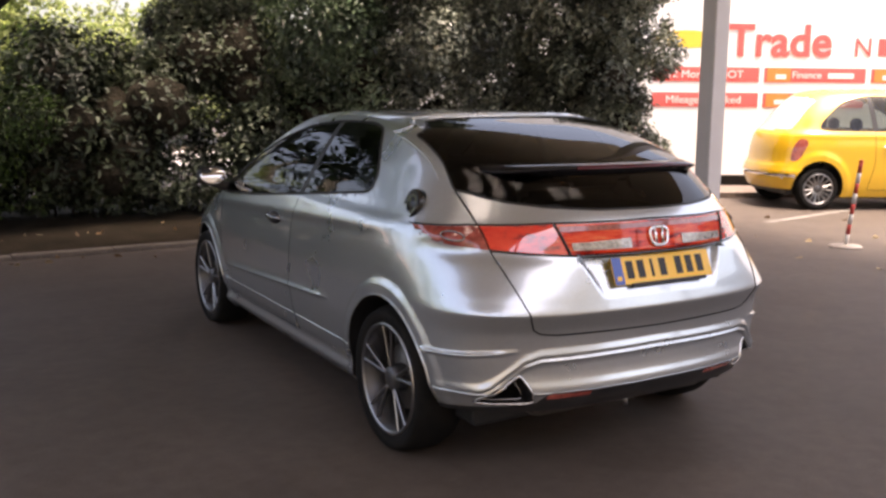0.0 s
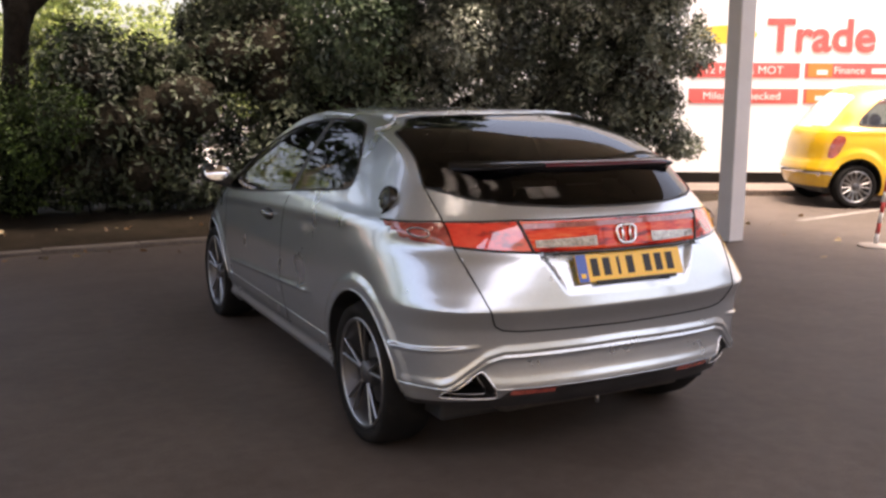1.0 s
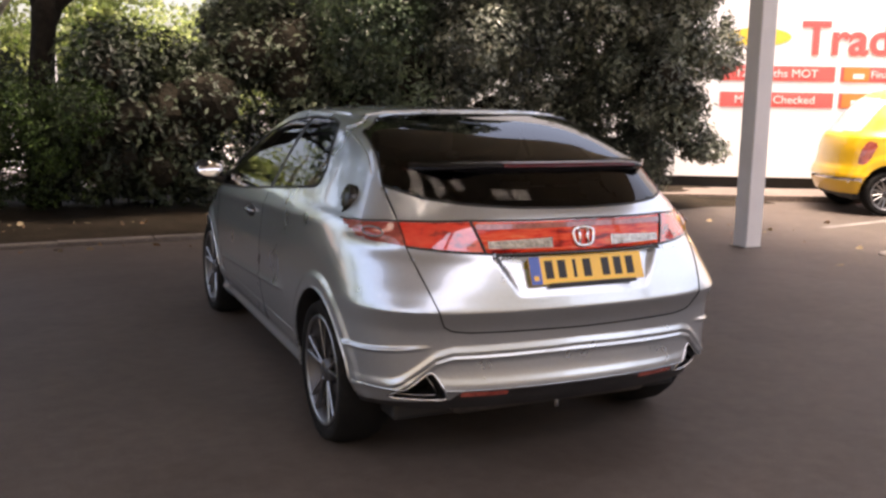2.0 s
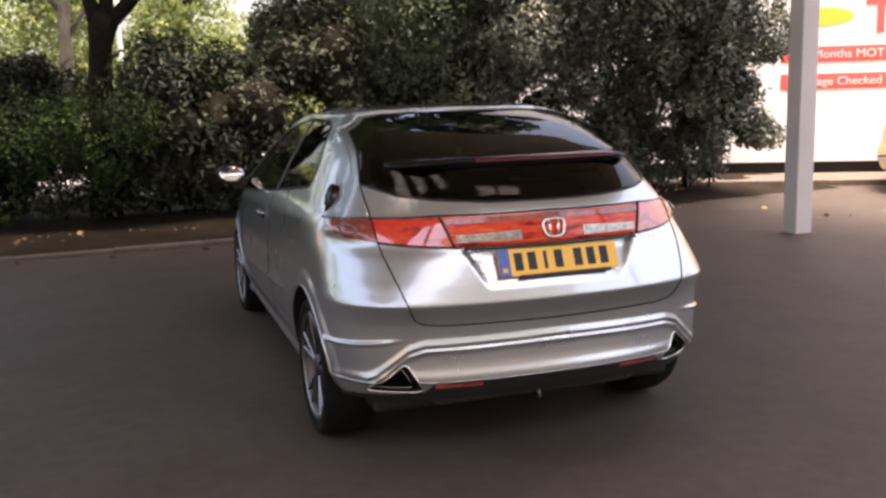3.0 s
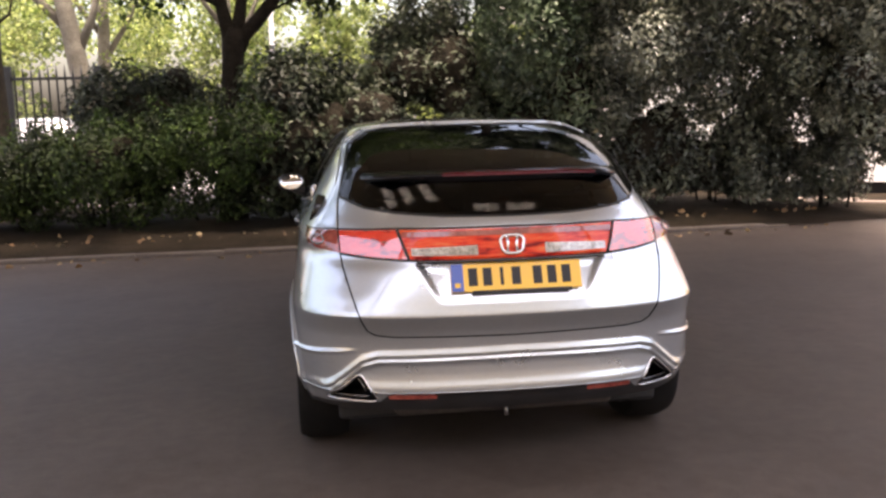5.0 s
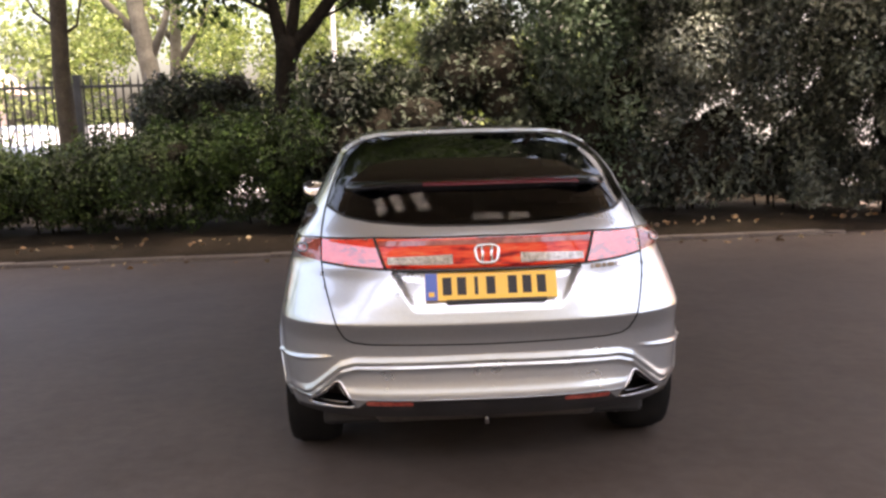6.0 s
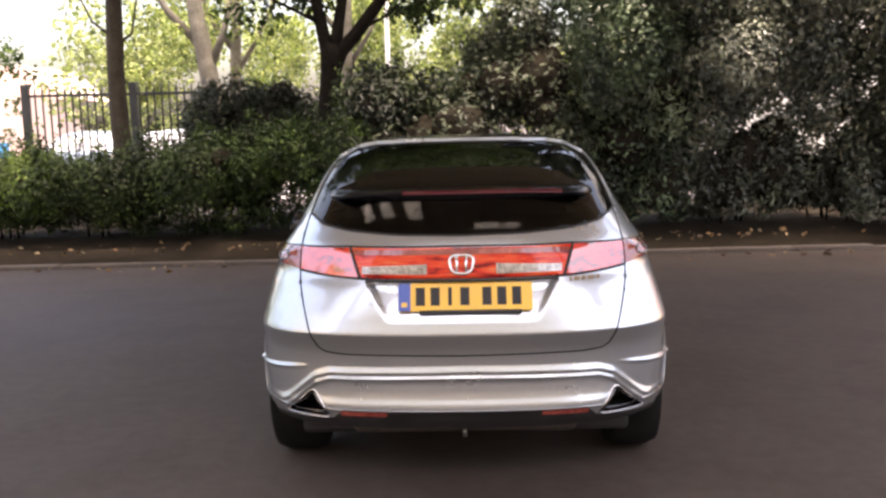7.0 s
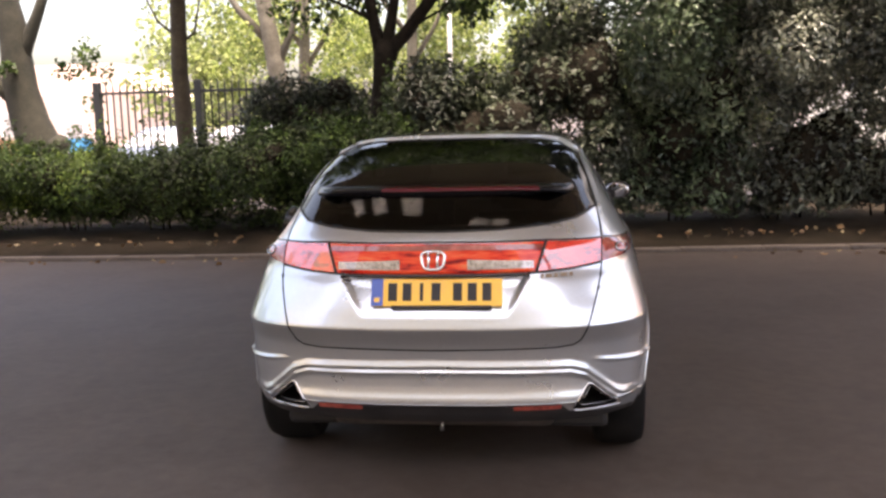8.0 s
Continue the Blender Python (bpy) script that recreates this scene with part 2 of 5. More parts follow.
ROOFLIGHT = sheet_mat("rooflight_sheet", (0.80, 0.79, 0.77))
IRON = mottled("black_railing", (0.02, 0.022, 0.025), (0.04, 0.042, 0.046), 5, 0.5, 80, 0.2, 0.002)
CANOPY = mottled("canopy_soffit", (0.49, 0.45, 0.36), (0.56, 0.52, 0.43), 0.5, 0.6, 30, 0.1, 0.004, grain=0.06)
BOLLARD_RED = mottled("bollard_red", (0.42, 0.03, 0.03), (0.58, 0.06, 0.05), 8, 0.5, 90, 0.2, 0.002)
BOLLARD_WHITE = mottled("bollard_white", (0.6, 0.56, 0.53), (0.75, 0.72, 0.7), 8, 0.5, 90, 0.2, 0.002)
LINE_PAINT = mottled("line_paint", (0.15, 0.135, 0.12), (0.27, 0.25, 0.23), 4, 0.8, 60, 0.3, 0.002, grain=0.5)
BRICK_PINK = mottled("pink_plaster", (0.62, 0.46, 0.40), (0.72, 0.56, 0.5), 1.2, 0.9, 25, 0.3, 0.01)
PALE_PANE = plain("pale_pane", (0.42, 0.40, 0.40), 0.1)
BLUE_PLASTIC = plain("blue_plastic", (0.05, 0.32, 0.62), 0.4)
GREY_PLASTER = mottled("grey_plaster", (0.26, 0.255, 0.25), (0.34, 0.335, 0.33), 0.8, 0.9, 30, 0.3, 0.006)
CREAM_PLASTER = mottled("cream_plaster", (0.78, 0.68, 0.49), (0.86, 0.77, 0.58), 0.8, 0.9, 30, 0.3, 0.006)
# pale glass with the sky's reflection put into its colour
SKY_PALE_GLASS = mottled("sky_pale_glass", (0.52, 0.51, 0.52), (0.64, 0.63, 0.64), 2.0, 0.12, 80, 0.0, coat=1.0, grain=0.05)
BRICK_RED = mottled("brick_red", (0.40, 0.16, 0.10), (0.52, 0.25, 0.17), 1.5, 0.9, 18, 0.4, 0.01)
ROAD = mottled("pale_road", (0.30, 0.28, 0.27), (0.40, 0.38, 0.37), 0.4, 0.8, 40, 0.3, 0.004)


# ---- mesh helpers ----
def mesh_of(name, verts, faces, mat=None, smooth=True):
    me = bpy.data.meshes.new(name)
    me.from_pydata([tuple(map(float, v)) for v in verts], [], [tuple(map(int, f)) for f in faces])
    if smooth:
        me.polygons.foreach_set("use_smooth", np.ones(len(me.polygons), dtype=bool))
    if mat:
        me.materials.append(mat)
    me.update()
    return me


def part(name, me, parent=None, label="", m=None):
    """One mesh object, under a thing or a part where a parent is given."""
    ob = new(name, me)
    if m is not None:
        ob.matrix_basis = m
    if parent is not None:
        ob.parent = parent
    if label:
        ob["label"] = label
    return ob


def thing(name, label, category, m=None, group="", kind="", me=None):
    ob = new(name, me)
    if m is not None:
        ob.matrix_basis = m
    return tagged(ob, label, category, group, kind)


def bm_mesh(name, bm, mat, smooth=False):
    me = bpy.data.meshes.new(name)
    bmesh.ops.recalc_face_normals(bm, faces=bm.faces)
    bm.to_mesh(me)
    bm.free()
    me.materials.append(mat)
    if smooth:
        me.polygons.foreach_set("use_smooth", np.ones(len(me.polygons), dtype=bool))
    return me


def box_mesh(name, size, mat, centre=(0, 0, 0), bevel=0.0, seg=2, m=None):
    bm = bmesh.new()
    bmesh.ops.create_cube(bm, size=1.0, matrix=Matrix.Translation(centre) @ Matrix.Diagonal((*size, 1)))
    if bevel:
        bmesh.ops.bevel(bm, geom=bm.edges[:], offset=bevel, segments=seg, affect='EDGES', profile=0.5)
    if m is not None:
        bmesh.ops.transform(bm, matrix=m, verts=bm.verts)
    return bm_mesh(name, bm, mat)


def prism(name, pts, depth, mat, bevel=0.0):
    """A polygon in x, z (seen from -y) pushed back by depth along +y."""
    bm = bmesh.new()
    vs = [bm.verts.new((x, 0, z)) for x, z in pts]
    f = bm.faces.new(vs)
    r = bmesh.ops.extrude_face_region(bm, geom=[f])
    bmesh.ops.translate(bm, verts=[v for v in r["geom"] if isinstance(v, bmesh.types.BMVert)], vec=(0, depth, 0))
    if bevel:
        bmesh.ops.bevel(bm, geom=bm.edges[:], offset=bevel, segments=2, affect='EDGES')
    return bm_mesh(name, bm, mat)


def tube(name, path, radii, mat, sides=10, cap=True):
    """A tube along a path of points with a radius at each."""
    path = [Vector(p) for p in path]
    verts, faces = [], []
    side = Vector((1, 0, 0))
    for i, p in enumerate(path):
        d = (path[min(i + 1, len(path) - 1)] - path[max(i - 1, 0)]).normalized()
        u = (side - d * side.dot(d))
        if u.length < 1e-3:
            u = Vector((0, 1, 0)) - d * d.y
        u.normalize()
        side = u
        w = d.cross(u)
        for k in range(sides):
            a = 2 * math.pi * k / sides
            verts.append(p + float(radii[i]) * (math.cos(a) * u + math.sin(a) * w))
    for i in range(len(path) - 1):
        for k in range(sides):
            a, b = i * sides + k, i * sides + (k + 1) % sides
            faces.append((a, b, b + sides, a + sides))
    if cap:
        faces.append(tuple(range(sides))[::-1])
        faces.append(tuple(range((len(path) - 1) * sides, len(path) * sides)))
    return mesh_of(name, verts, faces, mat)


def revolve(name, prof, mat, n=40, closed=False):
    """A profile of (r, x) turned about the x axis."""
    verts, faces = [], []
    k = len(prof)
    for i in range(n):
        a = 2 * math.pi * i / n
        verts += [(x, r * math.cos(a), r * math.sin(a)) for r, x in prof]
    for i in range(n):
        j = (i + 1) % n
        for q in range(k if closed else k - 1):
            q2 = (q + 1) % k
            faces.append((i * k + q, i * k + q2, j * k + q2, j * k + q))
    return mesh_of(name, verts, faces, mat)


def leaves(name, centres, outward, size, mat, rng, spread=0.9, slim=0.42, droop=0.3, curl=0.18, facing=False):
    """Many folded leaves, two four-sided halves each; facing turns their upper sides out to the light."""
    n = len(centres)
    d = outward + rng.normal(0, spread, (n, 3))
    if facing:
        nrm = outward / (np.linalg.norm(outward, axis=1)[:, None] + 1e-9) + np.array((0, 0, .5)) + rng.normal(0, .42, (n, 3))
        nrm /= np.linalg.norm(nrm, axis=1)[:, None] + 1e-9
        d = rng.normal(0, 1, (n, 3))
        d -= (d * nrm).sum(axis=1)[:, None] * nrm
        d /= np.linalg.norm(d, axis=1)[:, None] + 1e-9
        d += nrm * 0.25
    d[:, 2] -= droop * rng.random(n)
    d /= np.linalg.norm(d, axis=1)[:, None] + 1e-9
    h = nrm if facing else rng.normal(0, 1, (n, 3))
    s = np.cross(d, h)
    s /= np.linalg.norm(s, axis=1)[:, None] + 1e-9
    up = np.cross(s, d)
    ln = (size * rng.uniform(0.6, 1.25, n))[:, None]
    w = ln * slim * rng.uniform(0.8, 1.2, n)[:, None]
    base = centres - d * ln * 0.5
    tip = centres + d * ln * 0.5 - up * ln * curl
    v = np.stack([base, base + d * ln * 0.33 + s * w * 0.5 + up * w * 0.22, base + d * ln * 0.7 + s * w * 0.36 + up * w * 0.1, tip,
                  base + d * ln * 0.7 - s * w * 0.36 + up * w * 0.1, base + d * ln * 0.33 - s * w * 0.5 + up * w * 0.22], axis=1).reshape(-1, 3)
    i0 = (np.arange(n) * 6)[:, None]
    f = np.concatenate([i0 + np.array([0, 3, 2, 1]), i0 + np.array([0, 5, 4, 3])], axis=1).reshape(-1)
    me = bpy.data.meshes.new(name)
    me.vertices.add(n * 6)
    me.vertices.foreach_set("co", v.astype(np.float32).ravel())
    me.loops.add(n * 8)
    me.loops.foreach_set("vertex_index", f.astype(np.int32))
    me.polygons.add(n * 2)
    me.polygons.foreach_set("loop_start", (np.arange(n * 2) * 4).astype(np.int32))
    me.materials.append(mat)
    me.update(calc_edges=True)
    me.validate()
    return me


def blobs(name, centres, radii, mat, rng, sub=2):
    """Dark solid cores that block light and stand for shade inside foliage: uneven lumps joined into one mesh."""
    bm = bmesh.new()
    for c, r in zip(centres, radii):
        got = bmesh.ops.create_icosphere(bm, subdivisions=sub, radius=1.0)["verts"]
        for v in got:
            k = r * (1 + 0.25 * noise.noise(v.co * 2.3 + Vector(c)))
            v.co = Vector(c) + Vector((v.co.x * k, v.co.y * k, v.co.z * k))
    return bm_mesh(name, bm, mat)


def shell_points(c, r, n, rng, front=None):
    """Points near the surface of a lump, and their outward directions."""
    d = rng.normal(0, 1, (n, 3))
    d /= np.linalg.norm(d, axis=1)[:, None]
    return np.array(c) + d * np.array(front or (1, 1, 1)) * (r * rng.uniform(0.55, 1.10, n))[:, None], d


def smooth_table(rows):
    """A smooth curve without overshoot through a few (z, value) rows."""
    z, v = np.array([r[0] for r in rows], float), np.array([r[1] for r in rows], float)
    h, dl = np.diff(z), np.diff(v) / np.diff(z)
    m = np.zeros(len(z))
    m[0], m[-1] = dl[0], dl[-1]
    for i in range(1, len(z) - 1):
        if dl[i - 1] * dl[i] > 0:
            a, b = 2 * h[i] + h[i - 1], h[i] + 2 * h[i - 1]
            m[i] = (a + b) / (a / dl[i - 1] + b / dl[i])

    def value(q):
        q = np.clip(np.asarray(q, float), z[0], z[-1])
        i = np.clip(np.searchsorted(z, q) - 1, 0, len(z) - 2)
        t = (q - z[i]) / h[i]
        return ((1 + 2 * t) * (1 - t) ** 2 * v[i] + t * (1 - t) ** 2 * h[i] * m[i] + t * t * (3 - 2 * t) * v[i + 1] + t * t * (t - 1) * h[i] * m[i + 1])
    return value


def inside(px, pz, poly):
    """Which points lie within a polygon."""
    r = np.zeros(np.shape(px), bool)
    n = len(poly)
    for i in range(n):
        (x1, z1), (x2, z2) = poly[i], poly[(i + 1) % n]
        if z1 == z2:
            continue
        c = ((z1 > pz) != (z2 > pz)) & (px < (x2 - x1) * (pz - z1) / (z2 - z1) + x1)
        r ^= c
    return r


def dense(pts, step=0.006, closed=False):
    """A polyline with many points."""
    pts = [np.array(p, float) for p in pts]
    if closed:
        pts = pts + [pts[0]]
    out = []
    for a, b in zip(pts[:-1], pts[1:]):
        k = max(1, int(np.linalg.norm(b - a) / step))
        out += [a + (b - a) * i / k for i in range(k)]
    return np.array(out + [pts[-1]])


def rounded(pts, r=0.25, rounds=2, closed=True):
    """Corner cutting: softens a polygon's corners."""
    p = [np.array(q, float) for q in pts]
    for _ in range(rounds):
        out = []
        n = len(p)
        for i in range(n if closed else n - 1):
            a, b = p[i], p[(i + 1) % n]
            out += [a * (1 - r) + b * r, a * r + b * (1 - r)]
        if not closed:
            out = [p[0]] + out[1:-1] + [p[-1]]
        p = out
    return [tuple(q) for q in p]


# ---- car bodies ----
class Shell:
    """A car body as level slices: rear curve, straight flank, front curve; half of it, x >= 0."""

    def __init__(self, half_width, rear_y, rear_end, rear_p, rear_k, front_y, front_start, front_p, front_k, bow, relief):
        self.w, self.yr, self.ys, self.p, self.k = map(smooth_table, (half_width, rear_y, rear_end, rear_p, rear_k))
        self.yf, self.ysf = smooth_table(front_y), smooth_table(front_start)
        self.pf, self.kf, self.bow, self.relief = front_p, front_k, bow, relief

    def rear_y(self, x, z):
        w = self.w(z)
        f = np.clip(np.abs(x) / np.maximum(w, 1e-6), 0, 1)
        ys = self.ys(z)
        return ys - (ys - self.yr(z) - self.bow * x * x) * (1 - f ** self.p(z)) ** self.k(z)

    def flank_x(self, y, z):
        w, ys, sf = self.w(z), self.ys(z), self.ysf(z)
        x = w * np.ones_like(y * z)
        for _ in range(4):
            a = np.clip((ys - y) / np.maximum(ys - self.yr(z) - self.bow * x * x, 1e-6), 0, 1)
            xr = w * (1 - a ** (1 / self.k(z))) ** (1 / self.p(z))
            x = np.where(y < ys, xr, w)
        b = np.clip((y - sf) / np.maximum(self.yf(z) - sf, 1e-6), 0, 1)
        xf = w * (1 - b ** (1 / self.kf)) ** (1 / self.pf)
        return np.where(y > sf, xf, x)

    def rear(self, x, z, lift=0.0):
        """The point of the tail at x, z."""
        x, z = np.asarray(x, float), np.asarray(z, float)
        y = self.rear_y(x, z)
        e = 1e-3
        s = (self.rear_y(np.abs(x) + e, z) - self.rear_y(np.maximum(np.abs(x) - e, 0), z)) / (2 * e)
        n = np.sqrt(1 + s * s)
        d = self.relief(np.abs(x), y, z) + lift
        return np.stack([x + np.sign(x) * d * s / n, y - d / n, z + 0 * x], axis=-1)

    def flank(self, y, z, lift=0.0):
        y, z = np.asarray(y, float), np.asarray(z, float)
        x = self.flank_x(y, z)
        e = 1e-3
        s = (self.flank_x(y + e, z) - self.flank_x(y - e, z)) / (2 * e)
        n = np.sqrt(1 + s * s)
        d = self.relief(x, y, z) + lift
        return np.stack([x + d / n, y - d * s / n, z + 0 * x], axis=-1)

    def grid(self, rows, n1, n2, n3):
        out = []
        u = np.linspace(0, 1, 700)
        for z in rows:
            w, yr, ys, yf, sf = (float(f(z)) for f in (self.w, self.yr, self.ys, self.yf, self.ysf))
            p, k = float(self.p(z)), float(self.k(z))
            uu = 1 - (1 - u) ** 2
            f = np.sin(uu * math.pi / 2) ** (2 / p)
            x = w * f
            y = ys - (ys - yr - self.bow * x * x) * np.maximum(1 - f ** p, 0) ** k
            s = np.r_[0, np.cumsum(np.hypot(np.diff(x), np.diff(y)))]
            q = np.linspace(0, s[-1], n1, endpoint=False)
            xa, ya = np.interp(q, s, x), np.interp(q, s, y)
            yb = np.linspace(ys, sf, n2, endpoint=False)
            f2 = np.sin(uu * math.pi / 2) ** (2 / self.pf)
            x2 = w * f2
            y2 = sf + (yf - sf) * np.maximum(1 - f2 ** self.pf, 0) ** self.kf
            s2 = np.r_[0, np.cumsum(np.hypot(np.diff(x2), np.diff(y2)))]
            q2 = np.linspace(0, s2[-1], n3)
            xc, yc = np.interp(q2, s2, x2)[::-1], np.interp(q2, s2, y2)[::-1]
            X, Y = np.r_[xa, np.full(n2, w), xc], np.r_[ya, yb, yc]
            tx, ty = np.gradient(X), np.gradient(Y)
            ln = np.hypot(tx, ty) + 1e-9
            d = self.relief(X, Y, np.full_like(X, z))
            nx = ty / ln
            nx[0] = nx[-1] = 0
            out.append(np.stack([X + d * nx, Y - d * tx / ln, np.full_like(X, z)], axis=1))
        return np.array(out)


def cut_grid(G, curves, closed_top=True):
    """Snaps the grid onto the panel outlines and splits the cells that these cross. Returns points and cells (triangles repeat their last corner)."""
    R, C, _ = G.shape
    P = G.reshape(-1, 3).copy()
    dc = np.linalg.norm(np.diff(G, axis=1), axis=2)
    dr = np.linalg.norm(np.diff(G, axis=0), axis=2)
    cell = np.zeros((R, C))
    cell[:, :-1] = dc
    cell[:, 1:] = np.maximum(cell[:, 1:], dc)
    r2 = np.zeros((R, C))
    r2[:-1] = dr
    r2[1:] = np.maximum(r2[1:], dr)
    tol = 0.52 * np.minimum(np.maximum(cell, r2), 0.02).ravel()
    best = np.full(len(P), 9.0)
    target = P.copy()
    for c in curves:
        lo, hi = c.min(axis=0) - 0.03, c.max(axis=0) + 0.03
        idx = np.nonzero(((P >= lo) & (P <= hi)).all(axis=1))[0]
        for k in range(0, len(idx), 2000):
            ii = idx[k:k + 2000]
            d = np.linalg.norm(P[ii][:, None] - c[None], axis=2)
            j = d.argmin(axis=1)
            dm = d[np.arange(len(ii)), j]
            ok = (dm < tol[ii]) & (dm < best[ii])
            best[ii[ok]] = dm[ok]
            target[ii[ok]] = c[j[ok]]
    # of two neighbours drawn to the same spot only the nearer stays there
    T, B, P0 = target.reshape(R, C, 3), best.reshape(R, C), P.reshape(R, C, 3)
    for ax in (0, 1):
        lo_, hi_ = ((slice(0, -1), slice(None)), (slice(1, None), slice(None))) if ax == 0 else ((slice(None), slice(0, -1)), (slice(None), slice(1, None)))
        close = (B[lo_] < 9) & (B[hi_] < 9) & (np.linalg.norm(T[lo_] - T[hi_], axis=2) < 0.5 * np.linalg.norm(P0[lo_] - P0[hi_], axis=2))
        first = B[lo_] > B[hi_]
        Bl, Bh, Tl, Th = B[lo_].copy(), B[hi_].copy(), T[lo_].copy(), T[hi_].copy()
        Bl[close & first], Tl[close & first] = 9.0, P0[lo_][close & first]
        B[lo_], T[lo_] = Bl, Tl
        Bh, Th = B[hi_].copy(), T[hi_].copy()
        Bh[close & ~first], Th[close & ~first] = 9.0, P0[hi_][close & ~first]
        B[hi_], T[hi_] = Bh, Th
    best, target = B.ravel(), T.reshape(-1, 3)
    on = best < 9
    edge = np.zeros((R, C), bool)
    edge[:, 0] = edge[:, -1] = True
    P = target
    P[edge.ravel(), 0] = 0.0
    I = np.arange(R * C).reshape(R, C)
    a, b, c, d = (I[:-1, :-1].ravel(), I[:-1, 1:].ravel(), I[1:, 1:].ravel(), I[1:, :-1].ravel())
    s1 = on[a] & on[c] & ~(on[b] & on[d])
    s2 = on[b] & on[d] & ~s1
    q = ~(s1 | s2)
    cells = np.concatenate([np.stack([a[q], b[q], c[q], d[q]], 1), np.stack([a[s1], b[s1], c[s1], c[s1]], 1), np.stack([a[s1], c[s1], d[s1], d[s1]], 1),
                            np.stack([a[s2], b[s2], d[s2], d[s2]], 1), np.stack([b[s2], c[s2], d[s2], d[s2]], 1)])
    cen = np.concatenate([P[np.stack([a[q], b[q], c[q], d[q]], 1)].mean(axis=1), P[np.stack([a[s1], b[s1], c[s1]], 1)].mean(axis=1),
                          P[np.stack([a[s1], c[s1], d[s1]], 1)].mean(axis=1), P[np.stack([a[s2], b[s2], d[s2]], 1)].mean(axis=1), P[np.stack([b[s2], c[s2], d[s2]], 1)].mean(axis=1)])
    return P, cells, cen, C


def panel_mesh(name, P, cells, C, mat, side=0, thick=0.0):
    """The mesh of some cells: side 1 right, -1 left, 0 both halves joined along the middle."""
    n = len(P)
    col = np.arange(n) % C
    mid = (col == 0) | (col == C - 1)
    mir = np.where(mid, np.arange(n), np.arange(n) + n)
    V = np.concatenate([P, P * np.array([-1, 1, 1])])
    f = []
    if side >= 0:
        f.append(cells)
    if side <= 0:
        f.append(mir[cells][:, [0, 3, 2, 1]])
    f = np.concatenate(f)
    used, inv = np.unique(f, return_inverse=True)
    inv = inv.reshape(f.shape)
    faces = []
    for r in inv.tolist():
        g = []
        for v in r:
            if v not in g:
                g.append(v)
        if len(g) > 2:
            faces.append(g)
    return mesh_of(name, V[used].tolist(), faces, mat)


def mirrored(c):
    return np.asarray(c) * np.array([-1, 1, 1])


def line_tube(name, pts, r, mat, step=6):
    p = list(pts[::step])
    if len(pts) % step != 1:
        p.append(pts[-1])
    return tube(name, p, [r] * len(p), mat, sides=6)


def alloy_wheel(parent, centre, side, radius, rim_r, width, pairs, spread, mats, spoke_w=0.020, lean=0.0):
    """A wheel: tyre, rim barrel, spokes, hub, brake disc. side: -1 left, 1 right."""
    rim, face, dark = mats
    o = width / 2
    wheel = part("wheel", revolve("wheel", [(rim_r - 0.012, -o + 0.01), (rim_r + 0.004, -o), (rim_r + 0.006, -o + 0.02), (rim_r - 0.03, 0.0), (rim_r - 0.022, o - 0.03),
                                            (rim_r + 0.002, o - 0.006), (rim_r + 0.006, o), (rim_r - 0.006, o + 0.004), (rim_r - 0.014, o - 0.008), (rim_r - 0.034, o - 0.03), (rim_r - 0.04, 0.0)], dark, 56), parent)
    wheel.matrix_basis = pose(*centre, 0, 0, 0 if side > 0 else 180) @ pose(0, 0, 0, lean)
    sw = radius - rim_r
    part("tyre", revolve("tyre", [(rim_r - 0.004, -o + 0.012), (rim_r + sw * 0.35, -o - 0.012), (rim_r + sw * 0.75, -o - 0.008), (radius - 0.012, -o + 0.012), (radius - 0.002, -o + 0.035), (radius, 0),
                                  (radius - 0.002, o - 0.035), (radius - 0.012, o - 0.012), (rim_r + sw * 0.75, o + 0.008), (rim_r + sw * 0.6, o + 0.012), (rim_r + sw * 0.35, o + 0.012), (rim_r + 0.004, o - 0.002), (rim_r - 0.004, o - 0.012)], RUBBER, 64), wheel, "black rubber tyre")
    part("rim_lip", revolve("rim_lip", [(rim_r + .007, o - .002), (rim_r + .004, o + .006), (rim_r - .006, o + .007), (rim_r - .012, o - .001)], rim, 56), wheel, "bright rim lip")
    for i in range(pairs):
        for s in spread:
            bm = bmesh.new()
            a = 360.0 / pairs * i
            bmesh.ops.create_cube(bm, size=1.0)
            for v in bm.verts:
                out = v.co.z > 0
                r = (rim_r - 0.012) if out else 0.05
                ww = spoke_w * (0.85 if out else 1.1)
                v.co = Vector((o - 0.008 - (0.0 if out else 0.016) + v.co.x * 0.022, v.co.y * ww + s * (1.0 if out else 0.35) * r, r))
            bmesh.ops.bevel(bm, geom=bm.edges[:], offset=0.004, segments=1, affect='EDGES')
            bmesh.ops.rotate(bm, cent=(0, 0, 0), matrix=Matrix.Rotation(radians(a), 3, 'X'), verts=bm.verts)
            part("spoke", bm_mesh("spoke", bm, face), wheel)
    part("hub", revolve("hub", [(0.0, o - 0.004), (0.03, o - 0.006), (0.052, o - 0.016), (0.062, o - 0.035), (0.064, 0.0)], dark, 28), wheel, "dark hub cap")
    part("brake_disc", revolve("brake_disc", [(0.0, o - 0.075), (0.14, o - 0.075), (0.142, o - 0.095), (0.0, o - 0.095)], STEEL_DARK, 36), wheel)
    return wheel


